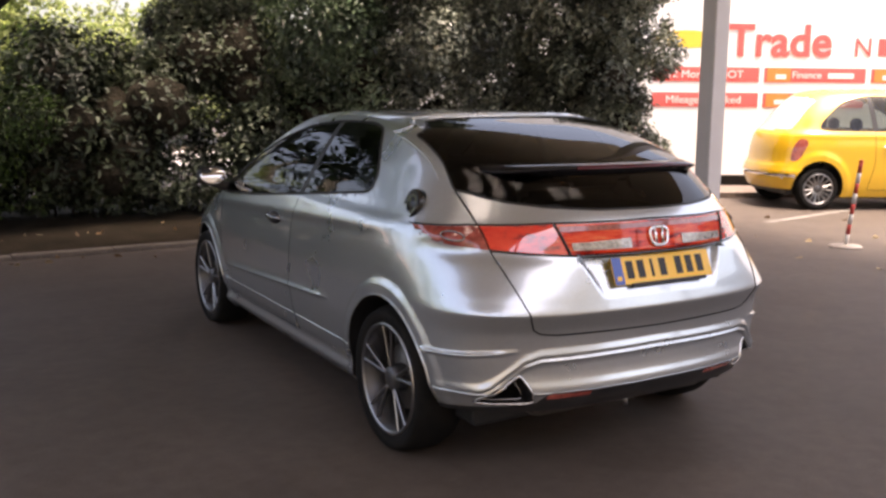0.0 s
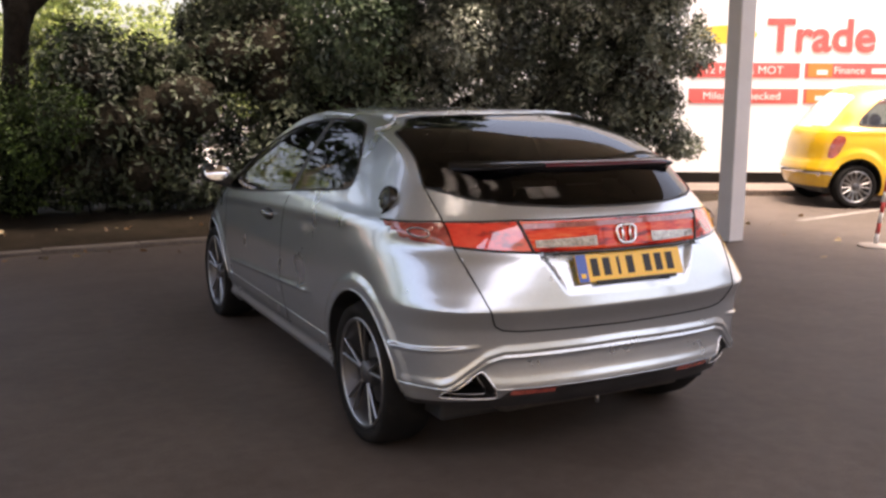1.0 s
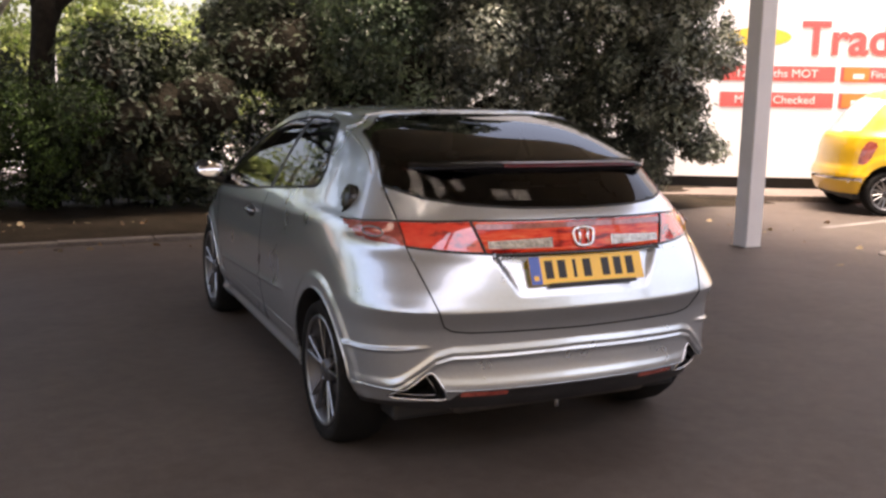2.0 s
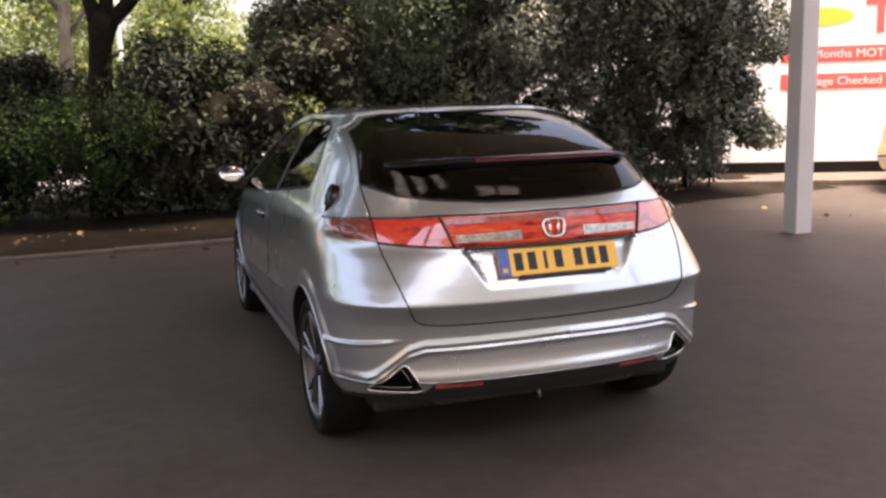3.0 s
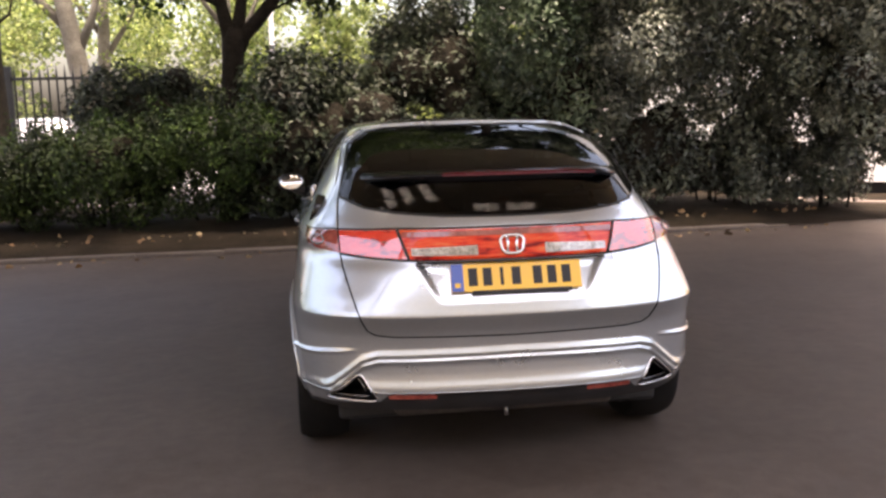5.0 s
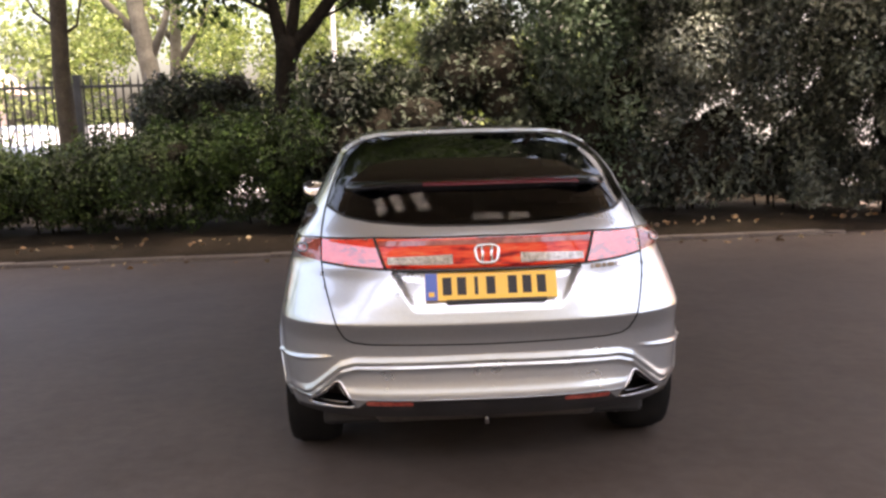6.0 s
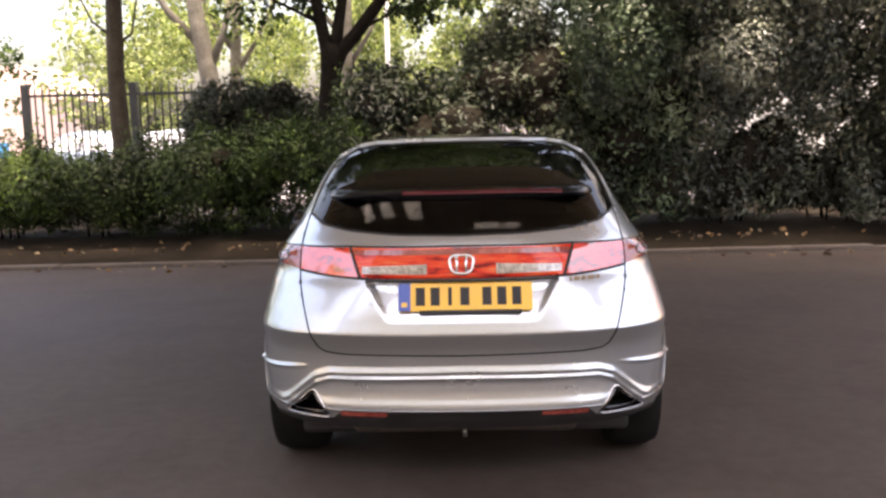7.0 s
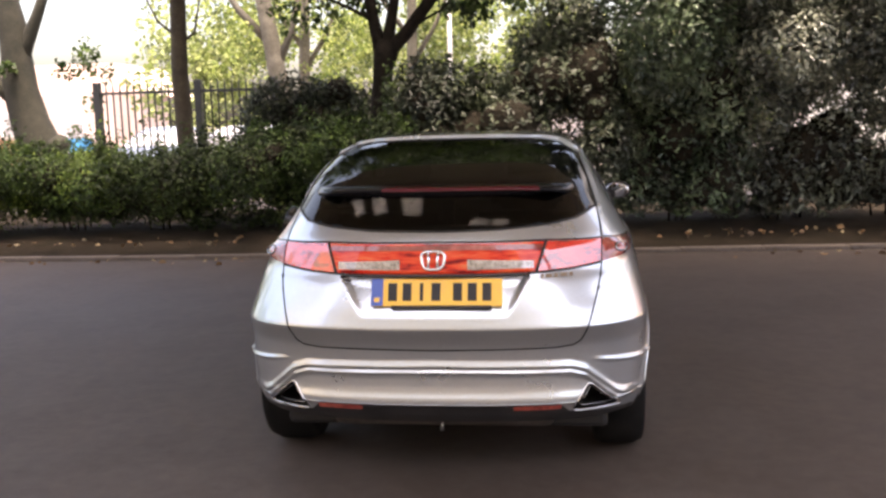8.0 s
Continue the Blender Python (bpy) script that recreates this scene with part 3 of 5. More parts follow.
def arch_liner(shell, yc, zc, r, depth, name="wheel_arch_liner"):
    """The dark tunnel inside a wheel opening, right side."""
    verts, faces = [], []
    ang = np.linspace(-0.30, math.pi + 0.04, 40)
    for a in ang:
        y, z = yc + r * math.cos(a), max(zc + r * math.sin(a), 0.16)
        x = float(shell.flank(np.array(y), np.array(max(z, 0.2)))[0]) - 0.004
        verts += [(x, y, z), (x - depth, y, z)]
    k = len(ang)
    for i in range(k - 1):
        faces.append((2 * i, 2 * i + 1, 2 * i + 3, 2 * i + 2))
    faces.append(tuple(2 * i + 1 for i in range(k)))
    return verts, faces


def seat(parent, x, y, z0, width, high, mat=None):
    bm = bmesh.new()
    bmesh.ops.create_cube(bm, size=1.0, matrix=Matrix.Translation((x, y, z0 + high / 2)) @ Matrix.Rotation(radians(-14), 4, 'X') @ Matrix.Diagonal((width, 0.13, high, 1)))
    bmesh.ops.create_cube(bm, size=1.0, matrix=Matrix.Translation((x, y + 0.27, z0 + 0.04)) @ Matrix.Diagonal((width, 0.5, 0.14, 1)))
    bmesh.ops.bevel(bm, geom=bm.edges[:], offset=0.045, segments=3, affect='EDGES')
    s = part("seat", bm_mesh("seat", bm, mat or FABRIC, True), parent, "dark fabric seat")
    bm = bmesh.new()
    bmesh.ops.create_cube(bm, size=1.0, matrix=Matrix.Translation((x, y - 0.13, z0 + high + 0.11)) @ Matrix.Diagonal((width * 0.55, 0.09, 0.17, 1)))
    bmesh.ops.bevel(bm, geom=bm.edges[:], offset=0.035, segments=3, affect='EDGES')
    part("headrest", bm_mesh("headrest", bm, mat or FABRIC, True), s)


# the silver three-door hatchback
RIDGE_D = ((-0.30, 0.0), (-0.19, 0.0), (-0.12, -0.006), (-0.050, -0.008), (-0.035, -0.006), (-0.029, 0.006), (-0.023, 0.0075), (-0.015, 0.001), (-0.007, 0.001), (-0.002, 0.0095), (0.003, 0.0095), (0.026, 0.0), (0.3, 0.0))


def ridge_z(x):
    return np.interp(x, (0.0, 0.54, 0.60, 0.715, 0.75, 0.9), (0.549, 0.542, 0.523, 0.425, 0.404, 0.394))


def hatch_relief(x, y, z):
    """Creases, ridges and recesses of the silver car, in metres outwards."""
    tail = np.clip((0.50 - y) / 0.04, 0, 1)
    q = z - ridge_z(x)
    fade = np.clip((0.80 - x) / 0.06, 0.35, 1)
    d = np.interp(q, [r[0] for r in RIDGE_D], [r[1] for r in RIDGE_D]) * tail * fade
    # flick on the bumper's corners
    f = np.exp(-((z - 0.540 + 0.12 * (x - 0.825)) / 0.0075) ** 2) * np.clip((x - 0.62) / 0.12, 0, 1) * tail
    d = d + 0.012 * f
    # recess round the number plate
    half = np.interp(z, (0.74, 0.93), (0.285, 0.385))
    rec = np.clip((half - x) / 0.007, 0, 1) * np.clip((z - 0.755) / 0.12, 0, 1) * np.clip((0.925 - z) / 0.008, 0, 1) * np.clip((0.4 - y) / 0.05, 0, 1)
    d = d - 0.026 * rec
    # outer lamps stand out from the corners
    d = d + 0.030 * np.exp(-((z - 0.980) / 0.030) ** 2) * np.clip((x - 0.68) / 0.07, 0, 1) * np.clip((0.66 - y) / 0.22, 0, 1)
    # wheel arch lips
    side = np.clip((x - 0.72) / 0.06, 0, 1)
    for yc in (0.80, 3.435):
        r = np.hypot(y - yc, z - 0.317)
        lip = np.clip((0.445 - r) / 0.03, 0, 1) * np.clip((r - 0.30) / 0.03, 0, 1) * (z < 0.80)
        d = d + 0.010 * lip * side
    # crease low on the door
    zl = np.interp(y, (1.40, 2.95), (0.566, 0.486))
    g = np.clip((y - 1.38) / 0.12, 0, 1) * np.clip((3.02 - y) / 0.1, 0, 1) * side
    d = d + 0.016 * g * np.exp(-np.abs(z - zl) / np.where(z > zl, 0.022, 0.007))
    # shoulder line under the windows
    zs = np.interp(y, (0.6, 2.0, 3.3), (0.985, 0.925, 0.865))
    d = d + 0.006 * side * np.exp(-((z - zs) / 0.03) ** 2) * np.clip((y - 0.75) / 0.3, 0, 1)
    return d


def build_hatch():
    car = thing("hatchback_car", "silver-blue metallic three-door hatchback parked on dark asphalt", "car", pose(-0.01, 0, 0))
    S = Shell(half_width=((0.19, .80), (.225, .832), (.25, .846), (.285, .838), (.34, .856), (.45, .875), (.55, .8825), (.68, .8825), (.78, .873), (.90, .858), (.96, .846), (1.0, .832),
                          (1.03, .812), (1.08, .786), (1.138, .757), (1.25, .694), (1.36, .625), (1.40, .590), (1.425, .548), (1.44, .49), (1.45, .40), (1.456, .28), (1.46, 0.0)),
              rear_y=((.19, .20), (.28, .15), (.33, .115), (.378, .088), (.392, .069), (.410, .0685), (.440, .0755), (.47, .077), (.55, .076), (.62, .070), (.700, .033), (.709, .0285), (.718, .0305), (.735, .0355), (.795, .052), (.905, .082),
                      (.98, .10), (1.04, .116), (1.085, .145), (1.15, .210), (1.20, .275), (1.25, .36), (1.30, .50), (1.35, .665), (1.40, .86), (1.425, .985), (1.44, 1.06), (1.45, 1.22), (1.456, 1.42), (1.46, 1.85)),
              rear_end=((.19, 1.6), (1.0, 1.6), (1.2, 1.9), (1.40, 1.95), (1.46, 1.85)),
              rear_p=((.19, 4.0), (.70, 4.0), (.76, 3.7), (.82, 3.28), (.88, 2.92), (.93, 2.6), (1.06, 2.6), (1.14, 2.8), (1.36, 3.2), (1.42, 3.0), (1.46, 2.4)),
              rear_k=((.19, .09), (.70, .088), (.76, .0985), (.82, .114), (.88, .130), (.93, .145), (1.06, .18), (1.14, .19), (1.36, .15), (1.42, .20), (1.46, .45)),
              front_y=((.19, 4.10), (.30, 4.24), (.5, 4.29), (.65, 4.25), (.75, 4.12), (.85, 3.85), (.95, 3.55), (1.0, 3.40), (1.1, 3.22), (1.2, 3.03), (1.3, 2.82), (1.38, 2.62), (1.42, 2.45), (1.44, 2.3), (1.45, 2.15), (1.456, 2.0), (1.46, 1.85)),
              front_start=((.19, 2.7), (.9, 2.7), (1.2, 2.4), (1.40, 2.0), (1.46, 1.85)), front_p=2.6, front_k=0.25, bow=0.12, relief=hatch_relief)
    rows = np.r_[np.arange(.19, .30, .012), np.arange(.30, .39, .0075), np.arange(.39, .60, .0042), np.arange(.60, .76, .0065), np.arange(.76, 1.10, .0095), np.arange(1.10, 1.40, .0105), 1.46 - 0.06 * np.linspace(1, 0.02, 18) ** 2, 1.4599]
    G = S.grid(rows, 225, 95, 170)
    ang = np.linspace(-0.6, math.pi + 0.6, 160)
    arches = [(0.80, 0.317, 0.372), (3.435, 0.317, 0.368)]
    arch_lines = [S.flank(yc + r * np.cos(ang), np.maximum(zc + r * np.sin(ang), .19)) for yc, zc, r in arches]
    glass = [(0, 1.086), (.25, 1.089), (.45, 1.099), (.57, 1.114), (.664, 1.147), (.641, 1.225), (.600, 1.352), (.505, 1.408), (.42, 1.423), (.25, 1.430), (0, 1.432)]
    bar = [(0, .924), (.40, .922), (.55, .928), (.672, .938), (.765, .949), (.803, .962), (.810, .984), (.806, 1.006), (.70, 1.022), (.445, 1.038), (0, 1.042)]
    seam = [(.664, 1.147), (.671, 1.09), (.675, 1.03), (.672, .94), (.664, .89), (.645, .82), (.62, .74), (.600, .685), (.580, .648), (.55, .630), (.48, .622), (0, .617)]
    gate = glass[::-1][:-4] + seam[1:]
    window = rounded([(3.08, .925), (2.55, .958), (1.95, 1.012), (1.36, 1.072), (1.13, 1.096), (1.13, 1.17), (1.305, 1.372), (1.44, 1.398), (1.80, 1.398), (2.15, 1.368), (2.50, 1.275), (2.85, 1.115), (3.04, .985)], 0.15, 2)
    pil = [(1.90, 1.00), (1.83, 1.41), (1.775, 1.41), (1.845, 1.00)]
    door = [(1.86, 1.0), (1.90, .85), (1.88, .45), (1.84, .31), (2.98, .285), (3.06, .45), (3.08, .80), (3.08, .925)]
    rear_line = lambda pts: S.rear(*dense(pts, 0.0016).T)
    side_line = lambda pts: S.flank(*dense(pts, 0.004).T)
    floor_line = [(0, .388), (.49, .387), (.535, .345), (.74, .325), (.84, .316)]
    curves = arch_lines + [rear_line(glass), rear_line(bar), rear_line(gate), side_line(window + window[:1]), side_line(pil[:2]), side_line(pil[2:]), side_line(door), rear_line(floor_line),
                           rear_line([(.445, 1.042), (.405, .918)])]
    tri = rounded([(.762, .342), (.540, .344), (.616, .470)], 0.08, 2)
    curves.append(rear_line(tri + tri[:1]))
    wind = [(0, .995), (.70, .965), (.665, 1.10), (.545, 1.375), (0, 1.415)]
    P, cells, cen, C = cut_grid(G, curves)
    x, y, z = cen.T
    name = np.full(len(cen), "body", dtype=object)
    name[(z < .71) & (y < .62)] = "bumper"
    name[inside(x, z, gate) & (y < 1.25)] = "tailgate"
    in_bar = inside(x, z, bar + [(0, .98)]) & (y < .80)
    name[in_bar] = "lamp_bar"
    name[in_bar & (x > np.interp(z, (.918, 1.042), (.405, .445)))] = "lamp_inner"
    name[in_bar & ~inside(x, z, gate)] = "lamp_outer"
    name[inside(x, z, glass + [(0, 1.2)]) & (y < 1.25)] = "glass"
    name[(name == "glass") & (z < 1.215)] = "glass_low"
    win = inside(y, z, window) & (x > .4) & (y > 1.0)
    in_pil = inside(y, z, pil)
    name[inside(y, z, door) & (x > .5) & (y > 1.7)] = "door"
    name[win & (y > 1.84)] = "window"
    name[win & (y <= 1.84)] = "quarter"
    name[win & in_pil] = "pillar"
    name[inside(x, z, wind + [(0, 1.2)]) & (y > 2.35)] = "windscreen"
    low = (z < np.interp(x, [p[0] for p in floor_line], [p[1] for p in floor_line])) & (y < .5)
    name[low] = "valance"
    name[(z < .30) & (y < .5)] = "none"
    name[inside(x, z, tri) & (y < .5)] = "none"
    for yc, zc, r in arches:
        name[(np.hypot(y - yc, z - zc) < r) & (x > .5)] = "none"
    get = lambda n: cells[name == n]
    part("body", panel_mesh("body", P, get("body"), C, SILVER), car, "silver metallic body shell")
    gate_ob = part("tailgate", panel_mesh("tailgate", P, get("tailgate"), C, SILVER), car)
    bump_ob = part("bumper", panel_mesh("bumper", P, get("bumper"), C, SILVER), car)
    part("valance", panel_mesh("valance", P, get("valance"), C, VALANCE), bump_ob, "black plastic lower valance")
    part("rear_window", panel_mesh("rear_window", P, get("glass"), C, DARK_GLASS), gate_ob, "dark privacy glass")
    part("lower_rear_window", panel_mesh("lower_rear_window", P, get("glass_low"), C, DARK_GLASS), gate_ob, "dark privacy glass")
    part("windscreen", panel_mesh("windscreen", P, get("windscreen"), C, CLEAR_GLASS), car)
    part("light_bar", panel_mesh("light_bar", P, get("lamp_bar"), C, ORANGE_LENS), gate_ob, "red lens across the tailgate")
    for s in (-1, 1):
        part("tail_lamp", panel_mesh("tail_lamp", P, get("lamp_inner"), C, RED_LENS, s), gate_ob, "glossy red tail lamp")
        outer = part("tail_lamp", panel_mesh("tail_lamp", P, get("lamp_outer"), C, DEEP_RED_LENS, s), car, "dark red outer tail lamp")
        ra = np.linspace(0, 2 * math.pi, 25)
        ring = S.rear(.742 + .023 * np.cos(ra), .984 + .016 * np.sin(ra), 0.003)
        part("lamp_ring", tube("lamp_ring", mirrored(ring) if s < 0 else ring, [.004] * 25, DARK_CHROME, 6, False), outer, "dark ring round the bulb")
        d = part("door", panel_mesh("door", P, get("door"), C, SILVER, s), car)
        part("door_window", panel_mesh("door_window", P, get("window"), C, SIDE_GLASS, s), d)
        part("quarter_window", panel_mesh("quarter_window", P, get("quarter"), C, SIDE_GLASS, s), car)
        part("pillar_trim", panel_mesh("pillar_trim", P, get("pillar"), C, BLACK_PLASTIC, s), car, "black pillar trim")
        mm = (lambda c: mirrored(c)) if s < 0 else (lambda c: np.asarray(c))
        part("window_seal", line_tube("window_seal", mm(side_line(window + window[:1])), 0.006, BLACK_PLASTIC), d)
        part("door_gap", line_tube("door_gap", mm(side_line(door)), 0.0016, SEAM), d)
        hy = np.linspace(2.05, 2.24, 12)
        hand = S.flank(hy, np.full(12, .872), 0.022 * np.sin(np.linspace(0, math.pi, 12)) ** 0.5 + 0.002)
        cup = S.flank(hy, np.full(12, .868), 0.003)
        part("handle_cup", tube("handle_cup", mm(cup * np.array([1, 1, 1]) - np.array([.012, 0, 0])), list(.008 + .030 * np.sin(np.linspace(0, math.pi, 12)) ** .6), BLACK_PLASTIC, 12), d, "dark recess behind the handle")
        part("door_handle", tube("door_handle", mm(hand), [0.009] + [0.012] * 10 + [0.009], DARK_CHROME, 8), d, "dark chrome door handle")
        for (yc, zc, r), c in zip(arches, arch_lines):
            v, f = arch_liner(S, yc, zc, r, 0.30)
            v = [(s * a, b, cc) for a, b, cc in v]
            part("wheel_arch_liner", mesh_of("wheel_arch_liner", v, f, BLACK_PLASTIC, False), car)
            part("arch_edge", line_tube("arch_edge", mm(c[(c[:, 2] > .335) | ((c[:, 1] > yc) & (c[:, 2] > .24))]), 0.005, SILVER), car)
        for yc in (.80, 3.435):
            alloy_wheel(car, (s * 0.762, yc, 0.318), s, 0.318, 0.240, 0.20, 5, (-0.17, 0.17), (ALLOY, ALLOY, ALLOY_DARK), 0.012)
        # door mirror
        bm = bmesh.new()
        bmesh.ops.create_uvsphere(bm, u_segments=24, v_segments=14, radius=1.0)
        for v in bm.verts:
            v.co = Vector((math.copysign(abs(v.co.x) ** .7, v.co.x) * 0.088, v.co.y * (0.085 if v.co.y > 0 else 0.034), math.copysign(abs(v.co.z) ** .7, v.co.z) * 0.060))
        bmesh.ops.translate(bm, verts=bm.verts, vec=(s * 0.93, 3.08, 1.026 if s < 0 else 1.005))
        mir = part("door_mirror", bm_mesh("door_mirror", bm, BLACK_PLASTIC, True), d, "door mirror in a dark housing")
        mg = revolve("mirror_glass", [(0, .004), (.9, .004), (1.0, 0), (.9, -.004), (0, -.004)], CHROME, 32)
        for v in mg.vertices:
            v.co = Vector((v.co.y * .080, -v.co.x, v.co.z * .053))
        part("mirror_glass", mg, mir, "rounded mirror glass", pose(s * 0.928, 3.043, 1.028 if s < 0 else 1.007, 12 if s > 0 else -18, 0, -16 if s > 0 else -8))
        part("mirror_arm", tube("mirror_arm", [(s * 0.76, 3.06, 0.950), (s * 0.84, 3.09, 0.958), (s * 0.92, 3.09, 0.985)], [0.035, 0.032, 0.03], BLACK_PLASTIC, 10), mir, "black mirror foot")
        # exhaust finishers
        tp = mm(rear_line(tri + tri[:1]))
        tp = tp[::max(1, len(tp) // 48)]
        n = len(tp)
        fin = part("exhaust_finisher", tube("exhaust_finisher", [tuple(q) for q in tp] + [tuple(tp[0])], [0.0038] * (n + 1), CHROME, 8, False), bump_ob, "chrome triangular exhaust finisher")
        cen3 = tp.mean(axis=0)
        back = (tp - cen3) * 0.86 + cen3 + np.array([0, .16, 0])
        vv = [tuple(q) for q in tp] + [tuple(q) for q in back]
        ff = [(i, (i + 1) % n, n + (i + 1) % n, n + i) for i in range(n)] + [tuple(range(n, 2 * n))]
        part("tailpipe", mesh_of("tailpipe", vv, ff, BLACK_PLASTIC, False), fin, "black hollow tailpipe")
        inner = [tuple(q) for q in (tp - cen3) * 0.70 + cen3 + np.array([0, .03, 0])]
        part("pipe_edge", tube("pipe_edge", inner + inner[:1], [0.004] * (n + 1), DARK_CHROME, 8, False), fin, "dull steel inner pipe edge")
        # reflectors
        bx = np.linspace(.31, .50, 14)
        ref = [S.rear(bx, np.full(14, zz), 0.006) for zz in (.358, .380)]
        vv = np.concatenate(ref) * np.array([s, 1, 1])
        part("reflector", mesh_of("reflector", vv, [(i, i + 1, i + 15, i + 14) for i in range(13)], DEEP_RED_LENS), bump_ob, "red rear reflector")
        # clear lens inserts in the bar
        xs = np.linspace(.135, .395, 20)
        up, dn = S.rear(xs, .980 - 0.012 * (xs - .135) / .26, 0.004), S.rear(xs, .940 - 0 * xs, 0.004)
        vv = np.concatenate([up, dn]) * np.array([s, 1, 1])
        part("reversing_lens", mesh_of("reversing_lens", vv, [(i, i + 1, i + 21, i + 20) for i in range(19)], CLEAR_LENS), gate_ob, "clear reversing lamp lens")
        up, dn = S.rear(xs * 0.8, 1.036 - 0 * xs, 0.003), S.rear(xs * 0.8, 1.012 - 0 * xs, 0.003)
        part("lamp_divider", line_tube("lamp_divider", mm(S.rear(np.linspace(.405, .445, 10), np.linspace(.922, 1.038, 10), 0.002)), 0.006, BLACK_PLASTIC, 1), gate_ob)
    # seams
    full = lambda pts: np.concatenate([mirrored(rear_line(pts))[::1], rear_line(pts)[::-1]])
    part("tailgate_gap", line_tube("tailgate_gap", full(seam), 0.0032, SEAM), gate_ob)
    top = [(.806, 1.008), (.70, 1.026), (.445, 1.043), (0, 1.048)]
    part("lamp_lip", line_tube("lamp_lip", np.concatenate([rear_line(top), mirrored(rear_line(top))[::-1]]), 0.005, GLOSS_BLACK), gate_ob, "black strip above the lamps")
    bot = [(.672, .937), (.55, .927), (.40, .920), (0, .920)]
    part("lamp_lip", line_tube("lamp_lip", np.concatenate([rear_line(bot), mirrored(rear_line(bot))[::-1]]), 0.006, GLOSS_BLACK), gate_ob, "black strip below the lamps")
    # black band painting the bar's lip together with the shadow beneath it
    xs = np.linspace(-.375, .375, 44)
    vv = np.concatenate([S.rear(xs, .923 + 0 * xs, 0.016), S.rear(xs, .923 + 0 * xs, 0.024), S.rear(xs, .908 + 0 * xs, 0.028), S.rear(xs, .906 + 0 * xs, 0.010)])
    part("lip_shadow_strip", mesh_of("lip_shadow_strip", vv, [(i + 44 * j, i + 1 + 44 * j, i + 45 + 44 * j, i + 44 + 44 * j) for j in range(3) for i in range(43)], GLOSS_BLACK), gate_ob, "black strip for the lip and shadow band under the light bar")
    part("window_seal", line_tube("window_seal", np.concatenate([rear_line(glass), mirrored(rear_line(glass))[::-1]]), 0.005, BLACK_PLASTIC), gate_ob)
    # rounded edge of the roof and pillars round the rear window
    edge = [(.676, 1.175), (.660, 1.225), (.620, 1.360), (.512, 1.420), (.425, 1.434), (.25, 1.442), (0, 1.444)]
    ec = np.concatenate([rear_line(edge), mirrored(rear_line(edge))[::-1]])
    ec = ec[::8]
    part("roof_edge", tube("roof_edge", [tuple(q) for q in ec], list(.009 * np.sin(np.linspace(0, math.pi, len(ec))) ** .3 + .0005), SILVER, 8), gate_ob, "rounded bright edge of roof and pillars")
    # dark red upper band in the bar
    xs = np.linspace(-.43, .43, 50)
    vv = np.concatenate([S.rear(xs, 1.036 - 0.006 * (xs / .43) ** 2, 0.003), S.rear(xs, 1.016 - 0.006 * (xs / .43) ** 2, 0.003)])
    part("bar_band", mesh_of("bar_band", vv, [(i, i + 1, i + 51, i + 50) for i in range(49)], DEEP_RED_LENS), gate_ob, "dark red upper strip of the light bar")
    xs = np.linspace(-.105, .105, 20)
    vv = np.concatenate([S.rear(xs, 1.012 + 0 * xs, 0.004), S.rear(xs, .932 + 0 * xs, 0.004)])
    part("bar_centre", mesh_of("bar_centre", vv, [(i, i + 1, i + 21, i + 20) for i in range(19)], ORANGE_LENS), gate_ob, "orange-red centre of the light bar")
    # emblem: a plain chrome shape
    eb = rounded([(-.050, 1.014), (.050, 1.014), (.040, .944), (-.040, .944)], 0.2, 2)
    y0 = float(S.rear_y(np.array(0.0), np.array(.98))) - 0.012
    em = part("emblem", tube("emblem", [(a, y0 + (c - .98) * .25, c) for a, c in eb + eb[:1]], [0.0065] * (len(eb) + 1), CHROME, 8), gate_ob, "chrome rear emblem")
    for s in (-1, 1):
        part("emblem_bar", tube("emblem_bar", [(s * .022, y0 + .009, 1.014), (s * .017, y0, .98), (s * .020, y0 - .009, .942)], [0.006] * 3, CHROME, 8), em)
    # small model badge under the lamps, as plain bars
    for k, wd in enumerate((.010, .024, .016, .028, .014)):
        x0 = .425 + (0, .018, .050, .074, .110)[k]
        bx = np.linspace(x0, x0 + wd, 4)
        vv = np.concatenate([S.rear(bx, np.full(4, zz), 0.004) for zz in (.900, .914)])
        part("badge_bar", mesh_of("badge_bar", vv, [(i, i + 1, i + 5, i + 4) for i in range(3)], CHROME), gate_ob)
    # number plate, its writing as plain bars
    tilt = math.degrees(math.atan2(0.045, 0.11))
    M = pose(0.012, 0.072, 0.853, -tilt)
    plate = part("number_plate", box_mesh("number_plate", (.525, .006, .112), PLATE_YELLOW, bevel=0.002), gate_ob, "yellow number plate with blue end strip", M)
    part("plate_strip", box_mesh("plate_strip", (.048, .003, .110), PLATE_BLUE, (-.2375, -.0045, 0), 0.001), plate, "blue strip")
    part("strip_mark", box_mesh("strip_mark", (.022, .001, .018), PLATE_YELLOW, (-.2375, -.0065, -.030), 0.0004), plate, "small yellow mark on the blue strip")
    part("plate_frame", box_mesh("plate_frame", (.40, .014, .014), BLACK_PLASTIC, (.02, -.002, -.060), 0.003), plate, "black plate holder edge")
    for k in range(7):
        cx = -.175 + k * .058 + (.028 if k > 3 else 0)
        part("plate_bar", box_mesh("plate_bar", (.036 if k != 2 else .014, .002, .072), PLATE_INK, (cx, -.0036, .002), 0.0008), plate)
    # spoiler blade across the rear window: from the glass back to a nearly straight trailing edge
    xs = np.linspace(-.585, .585, 65)
    blend = lambda q: np.clip((.575 - np.abs(q)) / .11, 0, 1) ** .7
